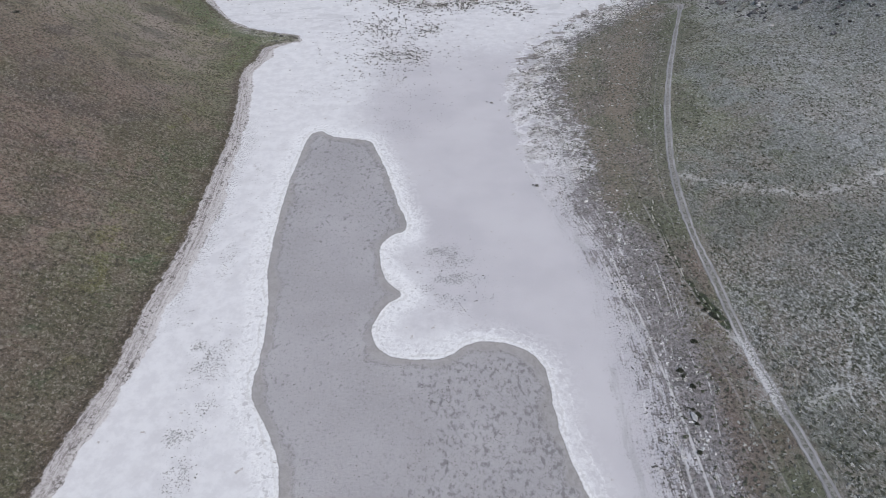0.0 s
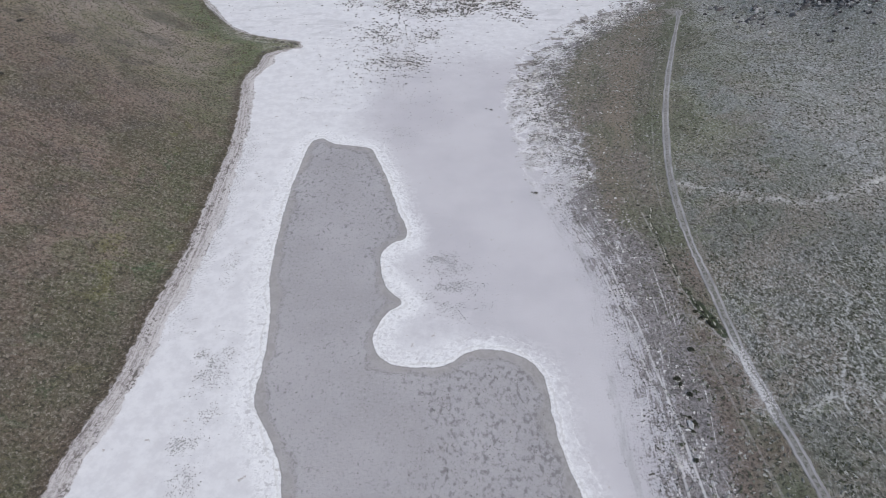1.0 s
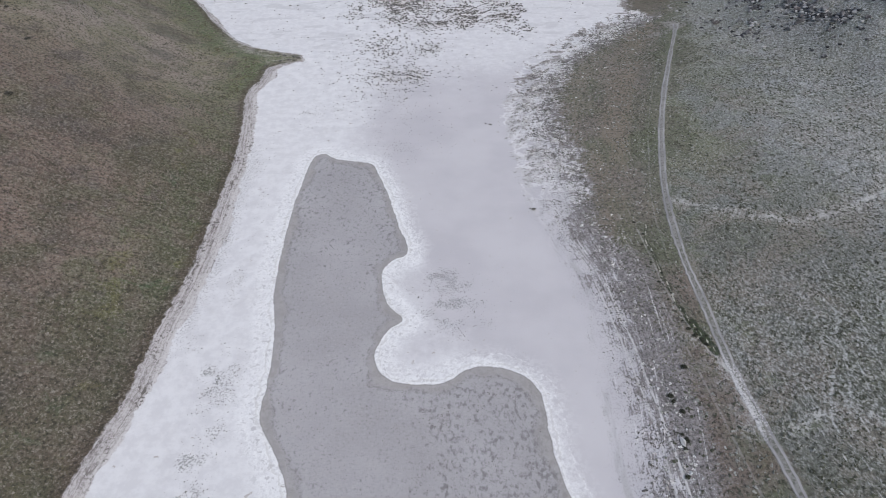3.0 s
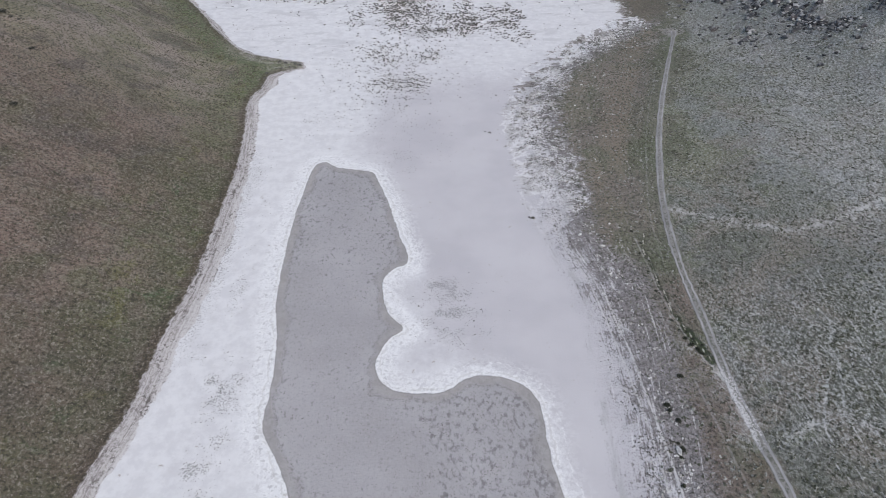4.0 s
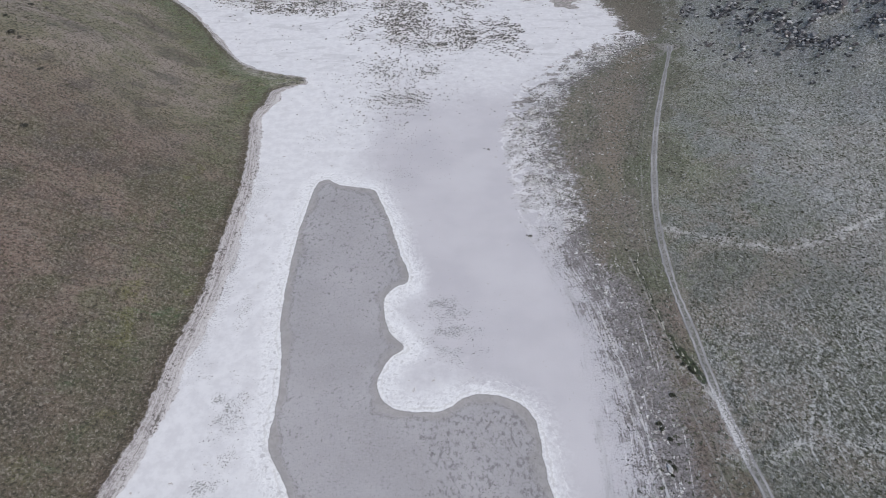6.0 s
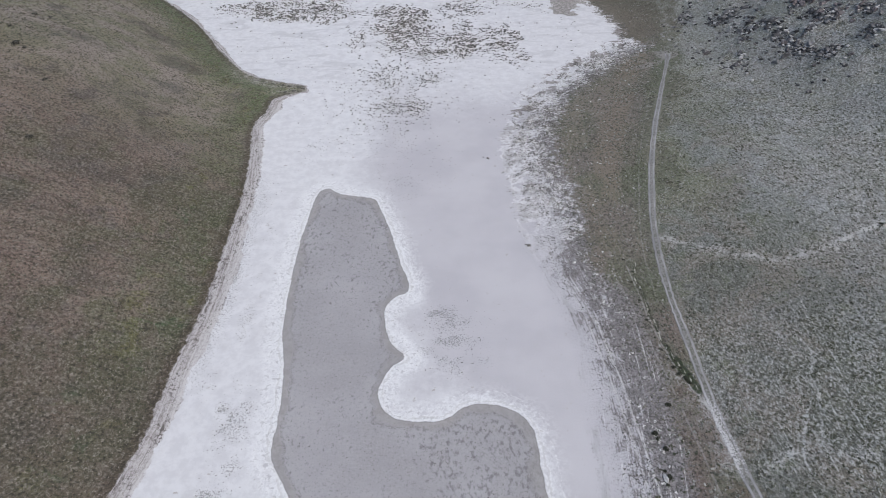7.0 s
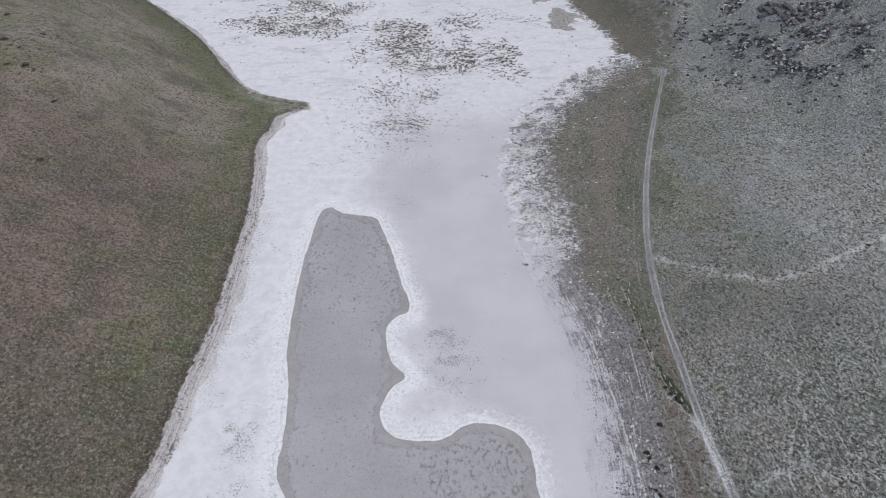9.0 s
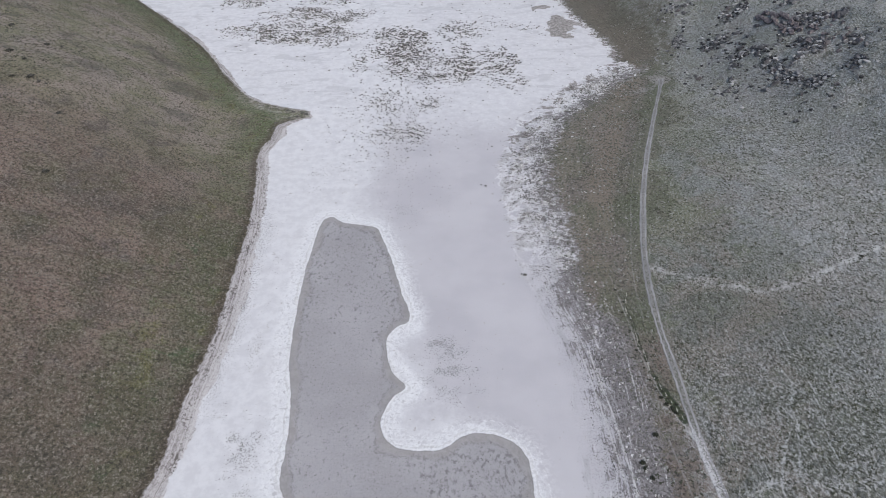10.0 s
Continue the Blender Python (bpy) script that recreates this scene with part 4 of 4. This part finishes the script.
# ---- plants in the mass ----
def scatter(name, x, y, radius, tall, material, blades, label, category, lean=0.35):
    """Clumps of pointed blades or twigs, all joined; each clump hangs together at its root."""
    n = len(x)
    z = height(x, y)
    turn = RNG.uniform(0, 2 * np.pi, (n, blades)) + np.arange(blades) * 2 * np.pi / blades
    reach = radius[:, None] * RNG.uniform(0.55, 1.1, (n, blades))
    up = tall[:, None] * RNG.uniform(lean, 1.0, (n, blades))
    half = 0.9 * np.pi / blades * RNG.uniform(0.6, 1.3, (n, blades))
    verts = np.zeros((n, 1 + 3 * blades, 3))
    verts[:, 0] = np.stack([x, y, z + tall * 0.75], 1)
    for k, (turned, far, high) in enumerate(((-half, 0.85, 0.15), (0 * half, 1.0, 0.8), (half, 0.85, 0.15))):
        a = turn + turned
        verts[:, 1 + k::3, 0] = x[:, None] + np.cos(a) * reach * far
        verts[:, 1 + k::3, 1] = y[:, None] + np.sin(a) * reach * far
        verts[:, 1 + k::3, 2] = z[:, None] + up * high - (0.0 if k == 1 else 0.05)
    base = (np.arange(n) * (1 + 3 * blades))[:, None]
    b = 1 + 3 * np.arange(blades)[None]
    root = np.broadcast_to(base, (n, blades))
    f1 = np.stack([root, base + b, base + b + 1], -1).reshape(-1, 3)
    f2 = np.stack([root, base + b + 1, base + b + 2], -1).reshape(-1, 3)
    me = bpy.data.meshes.new(name)
    tri = np.concatenate([f1, f2])
    me.from_pydata(verts.reshape(-1, 3).tolist(), [], tri.tolist())
    me.materials.append(material)
    return tagged(new(name, me), label, category, kind="stuff")


x, y = sown(105000, (-215, -58, 42, 400), west_weight)
scatter("hill_grass", x, y, 0.18 + 0.40 * RNG.uniform(0, 1, len(x)) ** 2, RNG.uniform(0.14, 0.5, len(x)), WEST_GRASS, 4, "short brown and olive tussocks of dry hill grass", "grass")
x, y = sown(115000, (36, 215, 42, 345), east_weight)
scatter("slope_grass", x, y, 0.18 + 0.40 * RNG.uniform(0, 1, len(x)) ** 2, RNG.uniform(0.14, 0.46, len(x)), EAST_GRASS, 4, "short sage-green tussocks of dry slope grass", "grass")
x, y = sown(80000, (-140, 70, 195, 410), flat_weight)
order = np.argsort(y)
FLAT_X, FLAT_Y = x[order], y[order]
FLAT_SIZE = (0.20 + 0.44 * RNG.uniform(0, 1, len(x)) ** 2) * (0.75 + 0.4 * step(FLAT_Y, 240, 310))
x, y, size = FLAT_X[260:], FLAT_Y[260:], FLAT_SIZE[260:]
scatter("salt_bushes", x, y, size, size * RNG.uniform(0.7, 1.15, len(x)), SALT_BUSH, 7, "low dark grey salt bushes scattered over white salt", "bushes")
x, y = sown(70000, (-62, 20, 50, 215), sprig_weight)
size = 0.05 + 0.17 * RNG.uniform(0, 1, len(x)) ** 2.5
scatter("dry_sprigs", x, y, size, size * RNG.uniform(0.6, 1.0, len(x)), SALT_BUSH, 6, "tiny dry grey sprigs on white salt crust", "sprigs")
x, y = sown(30000, (20, 95, 44, 310), tussock_weight)
scatter("shore_tussocks", x, y, (0.16 + 0.44 * RNG.uniform(0, 1, len(x)) ** 2) * (1 + 0.35 * step(y, 130, 190)), RNG.uniform(0.12, 0.4, len(x)), PALE_TUFT, 7, "pale salt-crusted tussocks along the east lake shore", "tussocks")


def heath_weight(x, y):
    de, off = plan(x, y)[1], nearest(x, y, TRACK)[0]
    return step(de, 9, 16) * step(off, -1, -4) * step(y, 60, 90) * step(y, 300, 270) * step(fractal(x, y, 7, 191), -0.35, 0.45) * (0.35 + 0.65 * step(de, 34, 18))


x, y = sown(26000, (30, 100, 60, 300), heath_weight)
size = 0.10 + 0.24 * RNG.uniform(0, 1, len(x)) ** 2
scatter("heath_tufts", x, y, size, size * RNG.uniform(0.6, 1.1, len(x)), HEATH_TUFT, 6, "small pale and olive tufts on the brown heath strip", "tufts")


def clod_weight(x, y):
    d = -nearest(x, y, POOL[::2], True)[0]
    bay = step(x, -14, 2) * step(y, 84, 78)
    return step(d, -0.8, -2.0) * (0.16 + 0.6 * bay + 0.25 * step(y, 118, 132)) * step(fractal(x, y, 2.4, 121), 0.0, 0.7)


x, y = sown(26000, (-44, 28, 48, 174), clod_weight)
scatter("mud_clods", x, y, 0.05 + 0.2 * RNG.uniform(0, 1, len(x)) ** 2.5, RNG.uniform(0.02, 0.08, len(x)), CLOD, 7, "dark clods and weed scraps on grey pool mud", "clods")
x, y = sown(80000, (16, 95, 44, 320), shore_weight)
size = (0.07 + 0.26 * RNG.uniform(0, 1, len(x)) ** 2) * (1 + 0.35 * step(y, 130, 190))
scatter("shore_bushes", x, y, size, size * RNG.uniform(0.6, 1.0, len(x)), SALT_BUSH, 6, "low grey-green shore plants between salt patches", "bushes")


# ---- single things ----
def part(name, bm, material, parent, label=""):
    me = bpy.data.meshes.new(name)
    bm.to_mesh(me)
    bm.free()
    me.materials.append(material)
    ob = new(name, me)
    ob.parent = parent
    return tagged(ob, label)


def ground_at(x, y):
    return float(height(np.array([x]), np.array([y]))[0])


def boulder_mesh(seed, flat=0.7, cuts=9, detail=2):
    """A broken stone: a ball cut by random planes and roughened."""
    r = random.Random(seed)
    bm = bmesh.new()
    bmesh.ops.create_icosphere(bm, subdivisions=detail, radius=1.0)
    planes = [(Vector((r.uniform(-1, 1), r.uniform(-1, 1), r.uniform(-0.6, 1))).normalized(), r.uniform(0.35, 0.75)) for _ in range(cuts)]
    for v in bm.verts:
        for n, far in planes:
            over = v.co.dot(n) - far
            if over > 0:
                v.co -= n * over
        v.co += v.co.normalized() * 0.07 * noise.noise(v.co * 2.7 + Vector((seed, 0, 0)))
        v.co.z *= flat
    me = bpy.data.meshes.new("boulder")
    bm.to_mesh(me)
    bm.free()
    me.materials.append(ROCK)
    return me


BOULDERS = [boulder_mesh(k, 0.7 + 0.05 * (k % 5), 13) for k in range(11)]
RED = Mat("ruddy_rock", 0.88)
RED_ROCK = RED.done(RED.mix(RED.ramp(RED.noise(0.9, 5, 0.7), 0.36, 0.62), (0.070, 0.062, 0.068), (0.230, 0.200, 0.205)), None, RED.noise(3.0, 5, 0.7), 0.15, 0.8)
LEDGE = [boulder_mesh(60 + k, 0.85, 15) for k in range(4)]
for me in LEDGE:
    me.materials[0] = RED_ROCK
PALE = Mat("pale_limestone", 0.9)
PALE_ROCK = PALE.done(PALE.mix(PALE.ramp(PALE.noise(1.5, 5, 0.7), 0.35, 0.65), (0.40, 0.39, 0.385), (0.62, 0.61, 0.60)), None, PALE.noise(4.0, 4, 0.7), 0.1, 0.8)


def boulder(x, y, size, turn, k, stretch=1.0):
    ob = new("boulder", BOULDERS[k % len(BOULDERS)])
    ob.matrix_world = pose(x, y, ground_at(x, y) + size * 0.16, RNG.uniform(-12, 12), RNG.uniform(-12, 12), turn) @ Matrix.Diagonal((size * stretch, size, size * RNG.uniform(0.75, 1.1), 1))
    label = "large angular grey boulder with pale lichen on the rocky hillside" if size > 1.7 else "weathered grey boulder half sunk in the rocky hillside"
    return tagged(ob, label, "boulder", "boulders of the rocky hill")


x, y = sown(4200, (100, 195, 195, 345), rock_weight)
pick = RNG.permutation(len(x))
x, y = x[pick], y[pick]
for k, (bx, by) in enumerate(zip(x[:290], y[:290])):
    boulder(bx, by, 0.8 + 1.5 * RNG.uniform() ** 2.2, RNG.uniform(0, 360), k)
# the ruddy ledge of large blocks, and the broken face behind it
for k in range(26):
    f = (k % 13) / 12
    back = 3.2 * (k // 13)
    ob = boulder(147.6 + 5.2 * f + back + RNG.uniform(-0.5, 0.5), 291 - 25 * f + RNG.uniform(-0.7, 0.7), RNG.uniform(1.5, 2.4), RNG.uniform(50, 80), k + 3, 1.4)
    ob.data = LEDGE[k % 4]
    tagged(ob, "large reddish-grey block of a broken rock ledge", "boulder", "blocks of the rock ledge")
for k in range(22):
    ob = boulder(160 + RNG.uniform(-5, 6), 250 + RNG.uniform(-11, 16), RNG.uniform(0.9, 1.7), RNG.uniform(0, 360), k + 5, 1.2)
    ob.data = LEDGE[k % 4]
    tagged(ob, "reddish-grey block of rock among grey boulders", "boulder", "ruddy blocks of the rocky hill")


def rubble(n):
    """Loose stones between the boulders, joined."""
    x, y = sown(n, (100, 195, 185, 345), rock_weight)
    z = height(x, y)
    shape = bmesh.new()
    bmesh.ops.create_icosphere(shape, subdivisions=1, radius=1.0)
    ball = np.array([v.co for v in shape.verts])
    tris = np.array([[v.index for v in f.verts] for f in shape.faces])
    shape.free()
    size = 0.2 + 0.75 * RNG.uniform(0, 1, len(x)) ** 2.2
    knock = RNG.uniform(0.65, 1.25, (len(x), len(ball), 1))
    v = ball[None] * knock * size[:, None, None] * np.array([1.2, 1.0, 0.65]) + np.stack([x, y, z + 0.1 * size], 1)[:, None]
    f = tris[None] + (np.arange(len(x)) * len(ball))[:, None, None]
    me = bpy.data.meshes.new("rubble")
    me.from_pydata(v.reshape(-1, 3).tolist(), [], f.reshape(-1, 3).tolist())
    me.materials.append(RUBBLE)
    return tagged(new("rubble", me), "loose grey stones strewn over the rocky hillside", "stones", kind="stuff")


m = Mat("loose_stone", 0.9)
RUBBLE = m.done(m.mix(m.ramp(m.island(), 0.25, 1.0), (0.036, 0.036, 0.039), (0.40, 0.396, 0.40)), None, m.noise(4.0, 3), 0.05, 0.6)
rubble(34000)

pale = new("pale_boulder", boulder_mesh(41, 0.75, 16, 3))
pale.data.materials[0] = PALE_ROCK
pale.matrix_world = pose(46.5, 66.4, ground_at(46.5, 66.4) + 0.2, 4, 6, 98) @ Matrix.Diagonal((1.5, 0.75, 0.9, 1))
tagged(pale, "long pale limestone boulder lying on brown shore soil", "boulder")


def shrub(size, seed, material, name, label, category="shrub"):
    """A low bush: branching stems and a crown of many small leaf clumps."""
    r = random.Random(seed)
    base = new(name)
    stems, leaves = bmesh.new(), bmesh.new()
    for _ in range(9):
        a, reach, up = r.uniform(0, 6.28), r.uniform(0.3, 0.75) * size, r.uniform(0.35, 0.65) * size
        foot, tip = Vector((0.06 * size * math.cos(a), 0.06 * size * math.sin(a), -0.05)), Vector((reach * math.cos(a), reach * math.sin(a), up))
        side = Vector((-math.sin(a), math.cos(a), 0)) * 0.03 * size
        low = [stems.verts.new(foot + o) for o in (side, -side, Vector((0, 0, 0.06 * size)))]
        high = [stems.verts.new(tip + o * 0.3) for o in (side, -side, Vector((0, 0, 0.06 * size)))]
        for i in range(3):
            stems.faces.new((low[i], low[(i + 1) % 3], high[(i + 1) % 3], high[i]))
    for _ in range(130):
        a, far = r.uniform(0, 6.28), math.sqrt(r.uniform(0, 1)) * size * (0.8 + 0.25 * math.sin(3 * r.uniform(0, 6.28)))
        c = Vector((far * math.cos(a), far * math.sin(a), size * 0.62 * (1 - (far / size / 1.15) ** 2) * r.uniform(0.45, 1.0) + 0.04))
        w = 0.17 * size * r.uniform(0.6, 1.2)
        t = Euler((r.uniform(-0.9, 0.9), r.uniform(-0.9, 0.9), r.uniform(0, 6.28))).to_matrix()
        ring = [leaves.verts.new(c + t @ Vector((w * math.cos(q) * 1.3, w * math.sin(q) * 0.8, 0.2 * w * (q % 2)))) for q in (0, 1.2, 2.4, 3.7, 5.0)]
        leaves.faces.new(ring)
    part("stems", stems, STEM, base)
    part("crown", leaves, material, base)
    return tagged(base, label, category)


def plant_shrubs(kind, places, group):
    """Copies of one bush at (x, y, size) with the first one moved too."""
    for k, (x, y, size) in enumerate(places):
        size *= 0.78
        m = pose(x, y, ground_at(x, y), 0, 0, 47 * k) @ Matrix.Diagonal((size * 1.15, size, size, 1))
        if k:
            ob = copy_thing(kind, m)
            ob.matrix_basis = m
        else:
            kind.matrix_basis = m
            ob = kind
        tagged(ob, group=group)


plant_shrubs(shrub(1.0, 1, SALT_BUSH, "shrub", "dark grey salt shrub standing alone on pale salt"),
             [(26.2, 142.8, 0.8), (25.2, 143.2, 0.4), (16.4, 191.5, 0.7), (14.8, 192.3, 0.4), (-13.6, 211, 0.6), (-8, 236, 0.55), (2, 232, 0.45), (-27, 243, 0.6), (6.5, 218, 0.4),
              (-33, 230, 0.45), (-5, 205, 0.4), (-25, 222, 0.45), (10, 250, 0.55), (-2, 262, 0.7), (-40, 262, 0.6), (-31, 275, 0.8)], "lone shrubs of the salt flat")
plant_shrubs(shrub(1.0, 7, SALT_BUSH, "shrub", "small dark grey salt bush on pale salt crust", "salt bush"),
             list(zip(FLAT_X[:260], FLAT_Y[:260], FLAT_SIZE[:260] * (0.6 + 0.6 * step(FLAT_Y[:260], 196, 226)))), "nearest salt bushes of the flat")
plant_shrubs(shrub(1.0, 2, GREEN_BUSH, "shrub", "dark green shrub on the brown lake shore"),
             [(47.0, 77.0, 0.9), (47.3, 75.6, 0.75), (48.4, 73, 0.8), (51.8, 84, 0.9), (45.4, 59, 0.7), (47.4, 66.6, 0.8), (46.6, 64.8, 0.6), (46.9, 68, 0.5), (56.6, 92.4, 0.8),
              (57.6, 90.8, 0.9), (58.2, 89.6, 0.7), (55.8, 94.4, 0.7), (55.2, 97, 0.45), (56.6, 96.4, 0.4), (54.4, 100, 0.5), (55.9, 101, 0.4), (53.8, 104, 0.45),
              (55, 106, 0.4), (53.2, 110, 0.5), (54.6, 113, 0.45), (53, 117, 0.5), (54.2, 121, 0.4), (57.4, 94, 0.5), (58.8, 92, 0.5), (52.4, 124, 0.55), (53.6, 128, 0.5), (52.2, 133, 0.6)], "dark shrubs of the east shore")
plant_shrubs(shrub(1.0, 3, HILL_BUSH, "shrub", "dark grey rounded shrub on the brown grassy hillside"),
             [(-121.7, 159.2, 1.5), (-131.5, 191.3, 1.2), (-145.5, 205.5, 1.9), (-142.5, 204.2, 1.0), (-160, 221, 1.7), (-160.5, 244, 1.4), (-153, 217, 1.1), (-140.5, 204.5, 0.8), (-149.5, 202, 1.2), (-178, 254, 1.5), (-157.6, 248.8, 1.0)], "hillside shrubs")
plant_shrubs(shrub(1.0, 4, SALT_BUSH, "shrub", "grey-green shrub at the tip of a grassy spit"),
             [(-60.2, 245.6, 1.1), (-62, 246.6, 1.0), (-63.6, 243.6, 1.1), (-66, 247.5, 1.2), (-66.8, 242.4, 1.0), (-69, 249, 1.1), (-72, 238, 1.0), (-71.8, 233.5, 0.9)], "shrubs of the spit")
plant_shrubs(shrub(1.0, 5, SALT_BUSH, "shrub", "dark dry shrub on the beige gravel beach"),
             [(-61.6, 109.4, 0.26), (-61, 110.6, 0.34), (-61.3, 112, 0.22), (-59.6, 128, 0.24), (-58.9, 128.6, 0.3), (-59.2, 130.4, 0.25), (-63.4, 161, 0.3), (-63, 162.6, 0.32)], "shrubs of the west beach")
plant_shrubs(shrub(1.0, 6, GREEN_BUSH, "shrub", "dark low shrub among pale sage grass"), [(124, 137, 0.8), (103, 141, 0.6), (103, 109, 0.5), (118, 150, 0.5), (110, 121, 0.45)], "shrubs of the sage slope")
